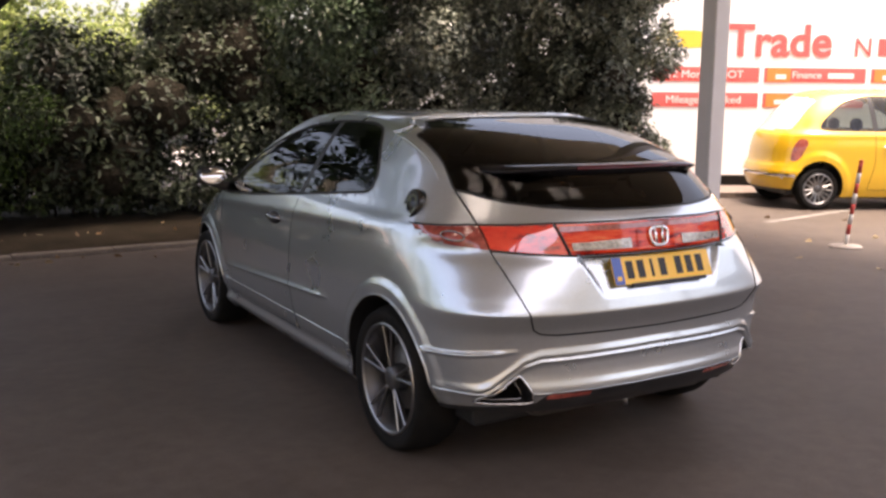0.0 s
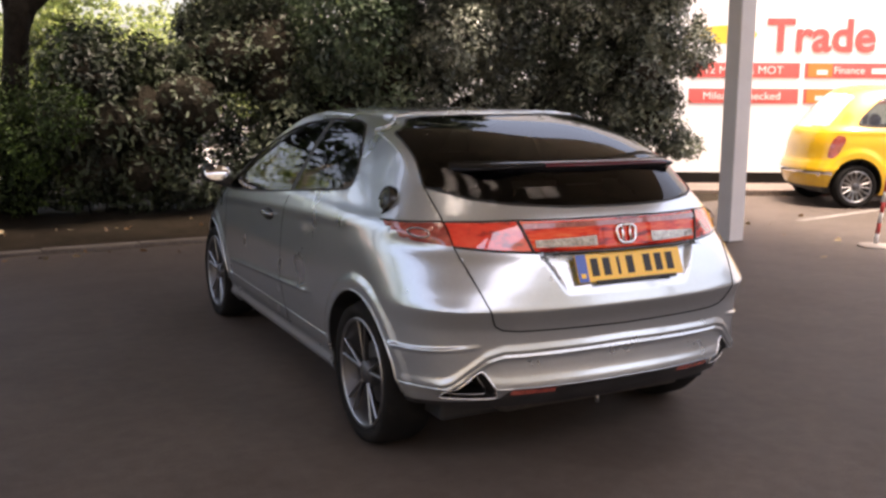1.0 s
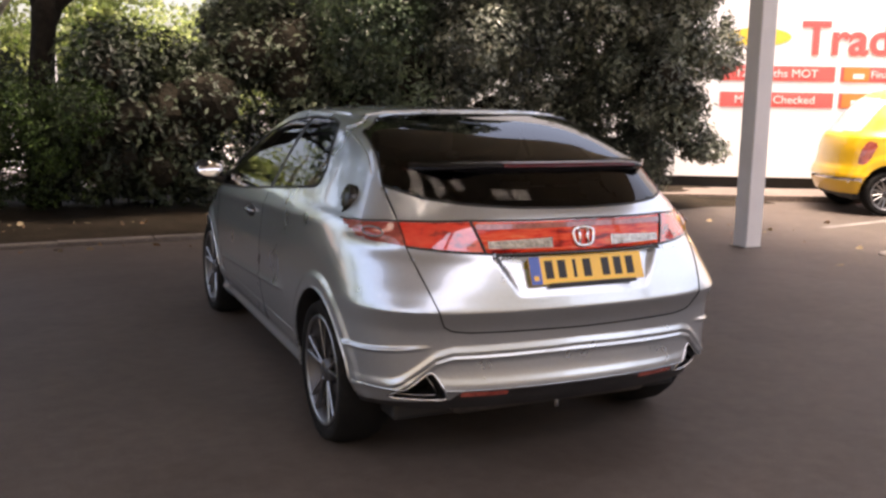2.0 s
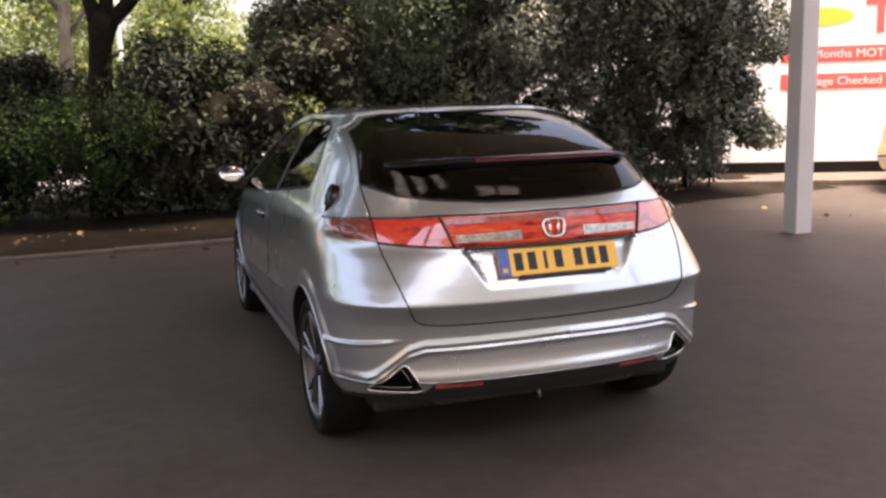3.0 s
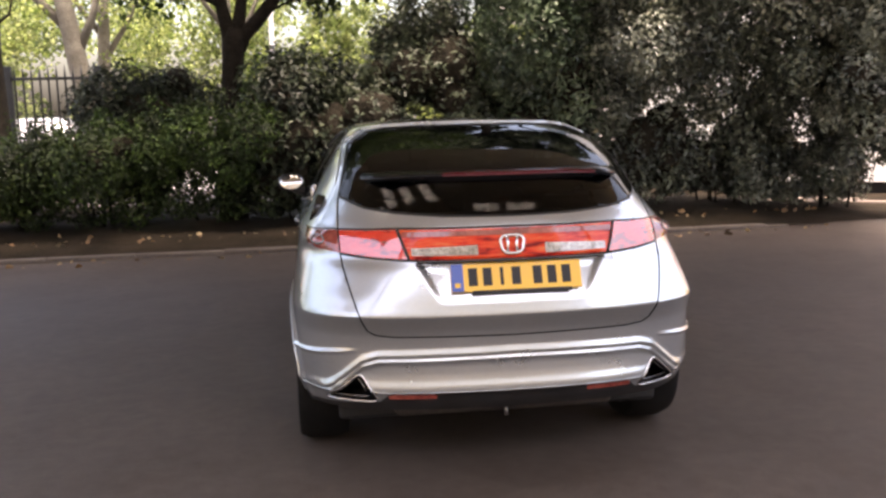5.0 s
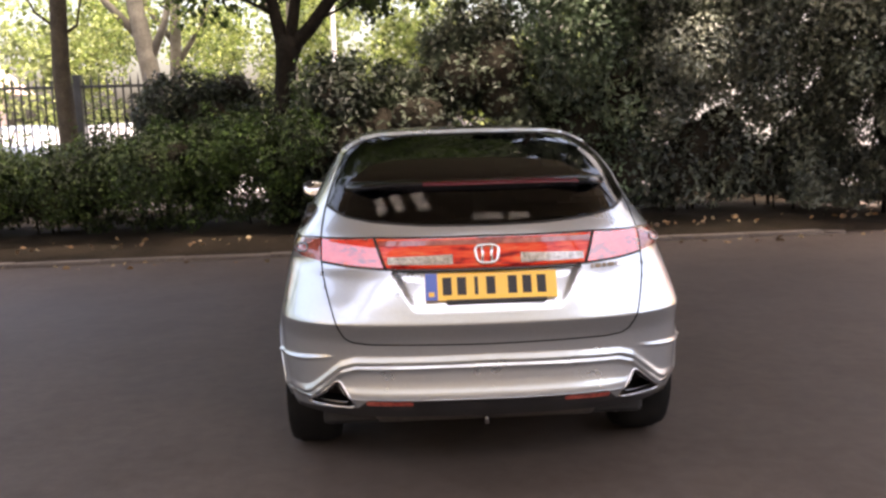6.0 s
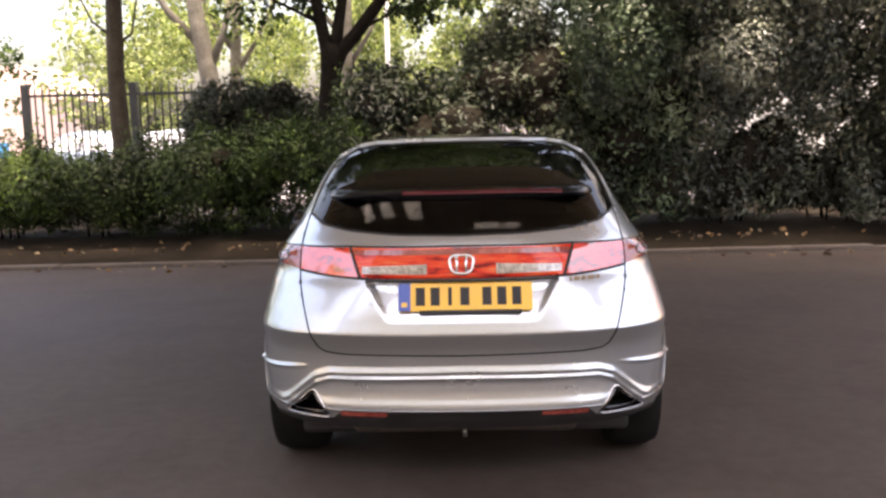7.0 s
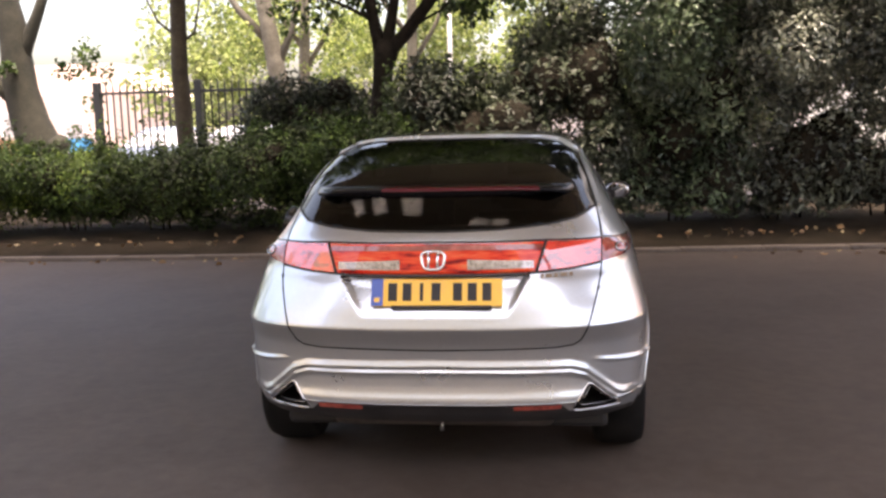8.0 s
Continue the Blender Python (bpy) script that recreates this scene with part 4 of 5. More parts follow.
    edge_y = lambda q: S.rear_y(q, 1.236) - .002 + (np.minimum(.305 + .30 * q * q, S.rear_y(q, 1.236)) - S.rear_y(q, 1.236)) * blend(q)
    edge_z = lambda q: 1.246 - .030 * (q / .625) ** 4
    vv, ff = [], []
    for q in xs:
        ye, ze = float(edge_y(q)), float(edge_z(q))
        gt, gb = float(S.rear_y(q, 1.262)) + .02, float(S.rear_y(q, 1.198)) + .02
        vv += [(q, ye + .004, ze), (q, ye, ze - .004), (q, ye, ze - .009), (q, ye + .006, ze - .012), (q, gb, 1.207), (q, gt, 1.258 - .012 * (q / .625) ** 4), (q, (ye + gt) / 2, (ze + 1.262) / 2)]
    k = 7
    for i in range(64):
        ff += [(i * k + a, i * k + (a + 1) % k, (i + 1) * k + (a + 1) % k, (i + 1) * k + a) for a in range(k)]
    ff += [tuple(range(k)), tuple(range(64 * k, 65 * k))[::-1]]
    sp = part("spoiler", mesh_of("spoiler", vv, ff, SATIN_BLACK), gate_ob, "gloss black spoiler bar splitting the rear window")
    bx = np.linspace(-.24, .42, 24)
    vv = [(a, float(edge_y(a)) + dy, float(edge_z(a)) + dz) for dy, dz in ((-.002, -.010), (-.002, -.003), (.004, .003), (.045, .007)) for a in bx]
    part("brake_light", mesh_of("brake_light", vv, [(i + 24 * j, i + 1 + 24 * j, i + 25 + 24 * j, i + 24 + 24 * j) for j in range(3) for i in range(23)], SMOKED_RED), sp, "dark red high brake light strip")
    # fuel filler cap on the left shoulder
    fc = S.flank(np.array(.755), np.array(1.075))
    e1 = S.flank(np.array(.80), np.array(1.075)) - fc
    e2 = S.flank(np.array(.755), np.array(1.115)) - fc
    nrm = Vector(np.cross(e1, e2)).normalized()
    if nrm.x < 0:
        nrm = -nrm
    fc[0] *= -1
    nrm.x *= -1
    nrm = (nrm + Vector((-1.2, .25, .1))).normalized()
    cap = part("fuel_cap", revolve("fuel_cap", [(0.0, .012), (.030, .013), (.036, .007), (.046, .007), (.056, .012), (.066, .010), (.070, .0), (.070, -.03)], CAP_STEEL, 36), car, "polished round fuel filler cap")
    cap.matrix_basis = Matrix.Translation(fc) @ nrm.to_track_quat('X', 'Z').to_matrix().to_4x4()
    part("cap_recess", revolve("cap_recess", [(.036, .0085), (.046, .0085)], GLOSS_BLACK, 36), cap)
    # underbody, towing eye, cabin
    part("underbody", box_mesh("underbody", (1.40, 3.7, .10), BLACK_PLASTIC, (0, 2.2, .26), 0.02), car, "dark underbody")
    part("silencer", box_mesh("silencer", (.95, .30, .13), STEEL_DARK, (0, .40, .30), 0.04, 3), car, "dull steel silencer")
    part("towing_eye", tube("towing_eye", [(0.0, .25, .27), (0.0, .24, .225)], [.009, .009], ALLOY, 8), car, "small pale towing eye")
    part("cabin_floor", box_mesh("cabin_floor", (1.50, 2.9, .04), FABRIC, (0, 1.75, .45), 0.01), car)
    part("parcel_shelf", box_mesh("parcel_shelf", (1.18, .55, .03), FABRIC, (0, .72, 1.00), 0.01), car, "dark parcel shelf")
    part("headlining", box_mesh("headlining", (1.0, 1.2, .015), FABRIC, (0, 1.85, 1.405), 0.004), car)
    part("dashboard", box_mesh("dashboard", (1.40, .40, .25), BLACK_PLASTIC, (0, 3.05, .85), 0.06, 3), car)
    for xx in (-.36, .36):
        seat(car, xx, 1.95, .55, .50, .60)
        seat(car, xx, 1.05, .55, .60, .52)
    return car


def bubble_relief(x, y, z):
    side = np.clip((x - 0.62) / 0.06, 0, 1)
    d = 0 * x
    for yc in (0.62, 2.92):
        r = np.hypot(y - yc, z - 0.29)
        d = d + 0.018 * np.clip((0.46 - r) / 0.06, 0, 1) * np.clip((r - 0.26) / 0.03, 0, 1) * side
    d = d + 0.010 * side * np.exp(-((z - 0.93) / 0.03) ** 2)
    d = d + 0.016 * np.exp(-(((z - 0.47) / 0.05) ** 4)) * np.clip((0.5 - y) / 0.1, 0, 1)
    return d


def build_bubble(name, label, mat, m, detail=1.0, tall=1.0):
    """A small round city car."""
    car = thing(name, label, "car", m)
    S = Shell(half_width=((.18, .74), (.3, .785), (.5, .808), (.75, .813), (.92, .795), (.98, .765), (1.05, .735), (1.25, .655), (1.38, .575), (1.45, .47), (1.475, .34), (1.487, .18), (1.49, 0)),
              rear_y=((.18, .16), (.32, .04), (.42, .0), (.54, .0), (.60, .03), (.8, .06), (.93, .10), (1.0, .17), (1.1, .255), (1.3, .43), (1.4, .56), (1.45, .70), (1.475, .90), (1.487, 1.15), (1.49, 1.5)),
              rear_end=((.18, 1.2), (1.49, 1.5)), rear_p=((.18, 3.0), (.9, 2.6), (1.49, 2.3)), rear_k=((.18, .16), (.9, .2), (1.1, .24), (1.49, .45)),
              front_y=((.18, 3.4), (.45, 3.55), (.6, 3.5), (.75, 3.35), (.88, 3.0), (.97, 2.75), (1.2, 2.42), (1.35, 2.18), (1.42, 2.03), (1.47, 1.8), (1.487, 1.65), (1.49, 1.5)),
              front_start=((.18, 2.0), (1.2, 1.8), (1.49, 1.5)), front_p=2.5, front_k=0.28, bow=0.10, relief=bubble_relief)
    rows = np.r_[np.arange(.18, 1.40, .019 / detail), 1.49 - 0.09 * np.linspace(1, 0.03, 14) ** 2, 1.4899]
    G = S.grid(rows, int(105 * detail), int(45 * detail), int(70 * detail))
    ang = np.linspace(-0.6, math.pi + 0.6, 120)
    arches = [(0.62, 0.29, 0.335), (2.92, 0.29, 0.335)]
    arch_lines = [S.flank(yc + r * np.cos(ang), np.maximum(zc + r * np.sin(ang), .18)) for yc, zc, r in arches]
    rear_line = lambda pts: S.rear(*dense(pts, 0.01).T)
    side_line = lambda pts: S.flank(*dense(pts, 0.01).T)
    glass = rounded([(0, .985), (.52, .99), (.50, 1.10), (.42, 1.36), (0, 1.39)], .12, 1, False)
    window = rounded([(2.62, .955), (1.6, .985), (.62, .985), (.66, 1.08), (.98, 1.33), (1.3, 1.395), (1.75, 1.385), (2.05, 1.28), (2.40, 1.10)], .2, 2)
    pil = [(1.42, .97), (1.36, 1.41), (1.30, 1.41), (1.34, .97)]
    lamp = rounded([(.655, .62), (.735, .62), (.755, .86), (.675, .90)], .2, 2)
    door = [(1.36, .97), (1.38, .6), (1.30, .28), (2.45, .27), (2.5, .6), (2.52, .95)]
    P, cells, cen, C = cut_grid(G, arch_lines + [rear_line(glass), side_line(window + window[:1]), side_line(pil[:2]), side_line(pil[2:]), rear_line(lamp + lamp[:1]), side_line(door), rear_line([(0, .40), (.8, .40)]), rear_line([(0, .55), (.8, .55)])])
    x, y, z = cen.T
    nm = np.full(len(cen), "body", dtype=object)
    nm[(z < .57) & (y < .33)] = "bumper"
    nm[(z > .415) & (z < .47) & (y < .30)] = "strip"
    nm[inside(x, z, glass + [(0, 1.2)]) & (y < .9)] = "glass"
    nm[inside(x, z, lamp) & (y < .6)] = "lamp"
    nm[inside(y, z, door) & (x > .4)] = "door"
    win = inside(y, z, window) & (x > .35) & (y > .6)
    nm[win] = "window"
    nm[win & inside(y, z, pil)] = "pillar"
    nm[inside(x, z, [(0, .985), (.58, .96), (.50, 1.2), (.42, 1.37), (0, 1.40)]) & (y > 1.9)] = "wind"
    for yc, zc, r in arches:
        nm[(np.hypot(y - yc, z - zc) < r) & (x > .45)] = "none"
    nm[(z < .27) & (y < .35)] = "none"
    get = lambda n: cells[nm == n]
    part("body", panel_mesh("body", P, get("body"), C, mat), car)
    bp = part("bumper", panel_mesh("bumper", P, get("bumper"), C, mat), car)
    part("bumper_strip", panel_mesh("bumper_strip", P, get("strip"), C, CHROME), bp, "pale bumper strip")
    part("rear_window", panel_mesh("rear_window", P, get("glass"), C, SKY_PALE_GLASS), car, "rear window with the sky's reflection painted pale")
    part("windscreen", panel_mesh("windscreen", P, get("wind"), C, CLEAR_GLASS), car)
    part("underbody", box_mesh("underbody", (1.25, 3.0, .12), BLACK_PLASTIC, (0, 1.75, .25), 0.02), car)
    for s in (-1, 1):
        mm = (lambda c: mirrored(c)) if s < 0 else (lambda c: np.asarray(c))
        part("tail_lamp", panel_mesh("tail_lamp", P, get("lamp"), C, DEEP_RED_LENS, s), car, "red tail lamp")
        d = part("door", panel_mesh("door", P, get("door"), C, mat, s), car)
        # panes of the parked cars carry the same painted sky reflection
        part("side_window", panel_mesh("side_window", P, get("window"), C, SIDE_GLASS if mat is YELLOW else SKY_PALE_GLASS, s), car)
        part("pillar_trim", panel_mesh("pillar_trim", P, get("pillar"), C, BLACK_PLASTIC, s), car)
        part("window_seal", line_tube("window_seal", mm(side_line(window + window[:1])), 0.008, BLACK_PLASTIC, 2), car)
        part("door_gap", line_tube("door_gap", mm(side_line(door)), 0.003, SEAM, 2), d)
        hy = np.linspace(1.46, 1.62, 8)
        part("door_handle", tube("door_handle", mm(S.flank(hy, np.full(8, .80), 0.02)), [.006, .012, .013, .013, .013, .013, .012, .006], CHROME, 8), d, "chrome door handle")
        for (yc, zc, r), c in zip(arches, arch_lines):
            v, f = arch_liner(S, yc, zc, r, 0.26)
            part("wheel_arch_liner", mesh_of("wheel_arch_liner", [(s * a, b, cc) for a, b, cc in v], f, BLACK_PLASTIC, False), car)
    for piece in car.children_recursive:
        for v in piece.data.vertices:
            v.co.z += (tall - 1) * max(0.0, v.co.z - .29)
    for s in (-1, 1):
        for yc in (.62, 2.92):
            alloy_wheel(car, (s * 0.70, yc, 0.29), s, 0.29, 0.205, 0.17, 15, (0.0,), (ALLOY, ALLOY, ALLOY_DARK), 0.022)
    for xx in (-.33, .33):
        seat(car, xx, 1.45, .48, .46, .56)
        seat(car, xx, .80, .50, .5, .48)
    return car


# ---- setting ----
def kerb_y(x):
    return 6.69 + 0.048 * x + 0.0026 * x * x


bm = bmesh.new()
bmesh.ops.create_grid(bm, x_segments=60, y_segments=60, size=1.0)
for v in bm.verts:
    r = max(abs(v.co.x), abs(v.co.y))
    v.co = v.co * (6 + 394 * r ** 5)
thing("ground", "dark worn asphalt yard surface", "ground", kind="structure", me=bm_mesh("ground", bm, ASPHALT))

# planting bed behind the kerb, one gently mounded sheet
xs, ys = np.linspace(-16, 8.4, 120), np.linspace(0, 1, 26)
vv, ff = [], []
for j, f in enumerate(ys):
    for i, x in enumerate(xs):
        y = kerb_y(x) + 0.10 + f * 4.6
        z = (0.040 if x < 4.6 else max(-.01, .040 - .05 * (x - 4.6))) + 0.10 * min(1, f * 3) + 0.03 * noise.noise(Vector((x * 1.7, y * 1.7, 0))) * min(1, f * 8)
        if i in (0, 119) or j == 25:
            z = -0.02
        vv.append((x, y, z))
ff = [(j * 120 + i, j * 120 + i + 1, (j + 1) * 120 + i + 1, (j + 1) * 120 + i) for j in range(25) for i in range(119)]
thing("planting_bed", "bare brown soil bed strewn with fallen leaves", "soil", kind="structure", me=mesh_of("planting_bed", vv, ff, SOIL))

# street beyond the railings, pavement by the hoarding
thing("road", "pale sunlit road beyond the railings", "road", pose(-12, 19.5, 0.006), kind="structure", me=box_mesh("road", (34, 8, 0.012), ROAD))
SIGN = pose(9.86, 8.4, 0, 0, 0, -27) @ Matrix.Diagonal((1.125, 1.125, 1.113, 1))
thing("pavement", "dusty pinkish concrete strip below the white hoarding", "pavement", SIGN @ pose(4.0, -0.55, 0.03), kind="structure", me=box_mesh("pavement", (19, 1.1, 0.10), DUSTY, bevel=0.01))

# hoarding with its lettering
hoard = thing("wall_hoarding", "large white sign wall with red lettering", "sign", SIGN, kind="structure", me=box_mesh("wall_hoarding", (19, .12, 5.0), WALL_WHITE, (4.0, .06, .24 + 2.5)))
# the dark gap under the board is put in as a black strip
part("gap_strip", box_mesh("gap_strip", (19, .25, .24), BLACK_PLASTIC, (4.0, .22, .12)), hoard, "black strip standing for the dark gap under the board")


def lettering(text, size, x, z, mat, parent, width=None, name="lettering", bold=0.0):
    cu = bpy.data.curves.new(name, 'FONT')
    cu.body, cu.size, cu.extrude, cu.offset = text, size, 0.004, bold
    cu.materials.append(mat)
    ob = new(name, cu)
    ob.parent = parent
    k = 1.0
    if width:
        bpy.context.view_layer.update()
        k = width / max(ob.dimensions.x, 1e-3)
    ob.matrix_basis = pose(x, -0.012, z, 90) @ Matrix.Diagonal((k, 1, 1, 1))
    return ob


lettering("Trade", 0.66, -0.34, 2.05, SIGN_RED, hoard, 1.80, bold=0.015)
lettering("N", 0.40, 1.60, 2.05, SIGN_RED, hoard, 0.27)
for k in range(3):
    part("lettering_bar", box_mesh("lettering_bar", (.22, .01, .26), SIGN_RED, (2.10 + .30 * k, -.006, 2.19), .003), hoard)
for row, (z, words) in enumerate(((1.655, "12 Months MOT"), (1.275, "Mileage Checked"))):
    for s0, s1 in ((-1.45, .17), (.25, 1.82), (1.91, 3.5)):
        b = part("sign_band", box_mesh("sign_band", (s1 - s0, .012, .215), SIGN_RED, ((s0 + s1) / 2, -.006, z + .1075), .002), hoard, "red band with white lettering")
        if s0 < 0:
            t = lettering(words, 0.16, s0 + .20, z + .055, SIGN_WHITE, b, 1.28)
            t.location.y = -0.018
        else:
            part("sign_patch", box_mesh("sign_patch", (.36, .006, .20), SIGN_ORANGE, (s0 + .22, -.015, z + .1075), .001), b, "orange picture patch")
            part("lettering_bar", box_mesh("lettering_bar", (.16, .006, .07), SIGN_WHITE, (s0 + .25, -.018, z + .08), .001), b)
            if row == 0 and s0 < 1:
                lettering("Finance", 0.15, s0 + .42, z + .06, SIGN_WHITE, b, .50).location.y = -0.018
                part("lettering_bar", box_mesh("lettering_bar", (.40, .006, .08), SIGN_WHITE, (s0 + 1.18, -.015, z + .10), .001), b)
            else:
                part("lettering_bar", box_mesh("lettering_bar", (.80, .006, .08), SIGN_WHITE, (s0 + .92, -.015, z + .10), .001), b)
bm = bmesh.new()
bmesh.ops.create_circle(bm, cap_ends=True, segments=40, radius=1.0, matrix=Matrix.Translation((-.95, -.006, 2.28)) @ Matrix.Rotation(radians(90), 4, 'X') @ Matrix.Diagonal((.46, .13, 1, 1)))
part("sign_oval", bm_mesh("sign_oval", bm, SIGN_YELLOW), hoard, "yellow oval shape")

# canopy on white posts
post = thing("canopy_post", "white painted square steel post", "post", pose(4.88, 4.47, 0), "canopy posts")
part("shaft", box_mesh("shaft", (.20, .20, 5.6), POST_PAINT, (0, 0, 2.8), 0.012, 2), post)
part("base_plate", box_mesh("base_plate", (.24, .24, .008), STEEL_DARK, (-.02, 0, .004), 0.003), post, "dark steel base plate")
for x, y in ((-3.7, -4.1), (4.88, -4.1)):
    copy_thing(post, pose(x, y, 0))


ROOFLIGHTS = [(-3.11, -2.54, .87, 2.63), (-2.16, -1.66, .59, 2.21), (-1.23, -.78, .31, 1.72), (.19, .80, -.67, .07), (.91, 1.53, -.67, .07)]


def canopy(holes):
    """A flat roof slab with a few rooflight openings."""
    xs = sorted({-7.0, 6.8, *(h[0] for h in holes), *(h[1] for h in holes)})
    ys = sorted({-4.4, 6.55, *(h[2] for h in holes), *(h[3] for h in holes)})
    bm = bmesh.new()
    grid = {(x, y): bm.verts.new((x, y, 5.6)) for x in xs for y in ys}
    for x0, x1 in zip(xs[:-1], xs[1:]):
        for y0, y1 in zip(ys[:-1], ys[1:]):
            if not any(h[0] <= x0 and x1 <= h[1] and h[2] <= y0 and y1 <= h[3] for h in holes):
                bm.faces.new([grid[q] for q in ((x0, y0), (x1, y0), (x1, y1), (x0, y1))])
    r = bmesh.ops.extrude_face_region(bm, geom=bm.faces[:])
    bmesh.ops.translate(bm, verts=[v for v in r["geom"] if isinstance(v, bmesh.types.BMVert)], vec=(0, 0, .22))
    bmesh.ops.delete(bm, geom=[v for v in bm.verts if not v.link_faces], context='VERTS')
    return bm_mesh("ceiling_canopy", bm, CANOPY)


soffit = thing("ceiling_canopy", "flat cream canopy roof with small rooflight openings", "canopy", kind="structure", me=canopy(ROOFLIGHTS))
for x0, x1, y0, y1 in ROOFLIGHTS:
    part("rooflight", box_mesh("rooflight", (x1 - x0, y1 - y0, .004), ROOFLIGHT, ((x0 + x1) / 2, (y0 + y1) / 2, 5.603)), soffit, "milky rooflight sheet")

# kerb stones, low and worn, following the curve of the bed
xs = np.linspace(-13.0, 4.9, 60)
vv = [(x, kerb_y(x) + dy, z) for x in xs for dy, z in ((-.005, -.01), (-.005, .022), (.11, .026), (.11, -.01))]
kerb = thing("kerb", "low weathered concrete kerb along the planting bed", "kerb", kind="structure", me=mesh_of("kerb", vv, [(4 * i + a, 4 * i + a + 1, 4 * i + a + 5, 4 * i + a + 4) for i in range(59) for a in range(3)], KERBSTONE, False))
stone = box_mesh("kerbstone", (.912, .125, .12), KERBSTONE, (0, 0, 0), 0.016, 2)
for i in range(19):
    x = -12.3 + i * .914
    part("kerbstone", stone, kerb, m=pose(x, kerb_y(x) + .055 + random.uniform(-.005, .005), -.008 + random.uniform(-.008, .004), random.uniform(-2, 2), random.uniform(-.4, .4), math.degrees(math.atan(.048 + .0052 * x)) + random.uniform(-.4, .4)))


# ---- plants ----
rng = np.random.default_rng(7)


def shrub(name, label, lumps, leaf, leaf_size, per_area, mat, seed, group="", core=0.60, slim=0.42, spread=0.9, sprigs=0, pale_mat=None, low=0.0, foot=0.30):
    """A dense shrub: dark core lumps, stems and a coat of leaves."""
    r = np.random.default_rng(seed)
    c0 = np.mean([l[:3] for l in lumps], axis=0)
    ob = thing(name, label, "shrub", group=group)
    ob.location = (float(c0[0]), float(c0[1]), 0.1)
    off = np.array(ob.location)
    solid = [l for l in lumps if l[2] - l[3] * core > .32 and not in_gap(np.array([l[:3]]), l[3] * core)[0]]
    groups = []
    for l in solid:
        near = [g for g in groups if any(math.dist(l[:3], q[:3]) < .8 * core * (l[3] + q[3]) for q in g)]
        groups = [g for g in groups if g not in near] + [[l] + [q for g in near for q in g]]
    solid = max(groups, key=len)
    part("core", blobs("core", [tuple(np.array(l[:3]) - off) for l in solid], [l[3] * core for l in solid], CORE_SHADE, r), ob, "dark lumps standing for the shaded inside")
    pts, dirs, tone = [], [], []
    for x, y, z, rad in lumps:
        # below low: fewer leaves and hardly any pale ones, standing for shade
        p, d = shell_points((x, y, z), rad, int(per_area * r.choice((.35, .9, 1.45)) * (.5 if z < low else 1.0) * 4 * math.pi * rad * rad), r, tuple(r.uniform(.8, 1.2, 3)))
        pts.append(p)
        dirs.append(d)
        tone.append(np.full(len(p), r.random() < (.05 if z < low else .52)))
    p, d, pale = np.concatenate(pts), np.concatenate(dirs), np.concatenate(tone)
    inner = np.zeros(len(p), bool)
    for x, y, z, rad in lumps:
        inner |= np.linalg.norm(p - np.array((x, y, z)), axis=1) < rad * 0.52
    if sprigs:
        for _ in range(sprigs):
            x, y, z, rad = lumps[r.integers(len(lumps))]
            n = int(r.uniform(25, 60))
            t = r.random(n)
            a = r.normal(0, .35, 3) + np.array((0, -.3, 1.0))
            q = np.array((x, y, z)) + np.array((0, 0, rad * .8)) + np.outer(t, a) * r.uniform(.15, .38) + r.normal(0, .035, (n, 3))
            p, d = np.concatenate([p, q]), np.concatenate([d, r.normal(0, 1, (n, 3))])
            inner, pale = np.concatenate([inner, np.zeros(n, bool)]), np.concatenate([pale, np.full(n, r.random() < .4)])
    hem = foot + .10 * np.sin(3.1 * p[:, 0] + seed) * np.sin(1.7 * p[:, 0]) + .05 * np.sin(11 * p[:, 0])
    keep = (~inner) & (p[:, 2] > hem) & (~in_gap(p) | (r.random(len(p)) < .30))
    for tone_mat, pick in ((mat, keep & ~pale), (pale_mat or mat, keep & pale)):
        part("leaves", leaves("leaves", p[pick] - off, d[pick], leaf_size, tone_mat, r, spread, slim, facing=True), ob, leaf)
    back = .25
    for k in range(5):
        a = r.uniform(-.3, .3, 2)
        part("stem", tube("stem", [(a[0], a[1] + back, 0.0), (a[0] * 1.1, a[1] + back, .2), (a[0] * 1.2, a[1] + back, .45)], [.018, .014, .009], BARK, 6), ob)
    return ob


# thin spots that let the bright wall through, at y = 8.3, and dark hollows: x, z, radius
GAPS = [(4.24, 1.47, .09), (4.43, 1.16, .065), (4.05, 1.70, .055)]
HOLLOWS = [(1.2, 1.40, .36), (1.0, 2.05, .30), (2.64, 1.0, .34), (2.2, 1.8, .25), (3.7, 2.1, .35), (4.6, 1.3, .3), (.1, 1.2, .3)]


def in_gap(p, grow=0.0):
    """Which points lie in a thin spot."""
    hit = np.zeros(len(p), bool)
    for x, z, rad in GAPS:
        for lean in (.31, .44):
            hit |= np.hypot(p[:, 0] - x - lean * (p[:, 1] - 8.3), p[:, 2] - z) < rad + grow
    return hit


def bed_place(x, y, z, rad):
    return (.215 + x * (1.16 if x > 0 else 1.134), y + 1.3, 1.15 * z - .05, rad * 1.12)


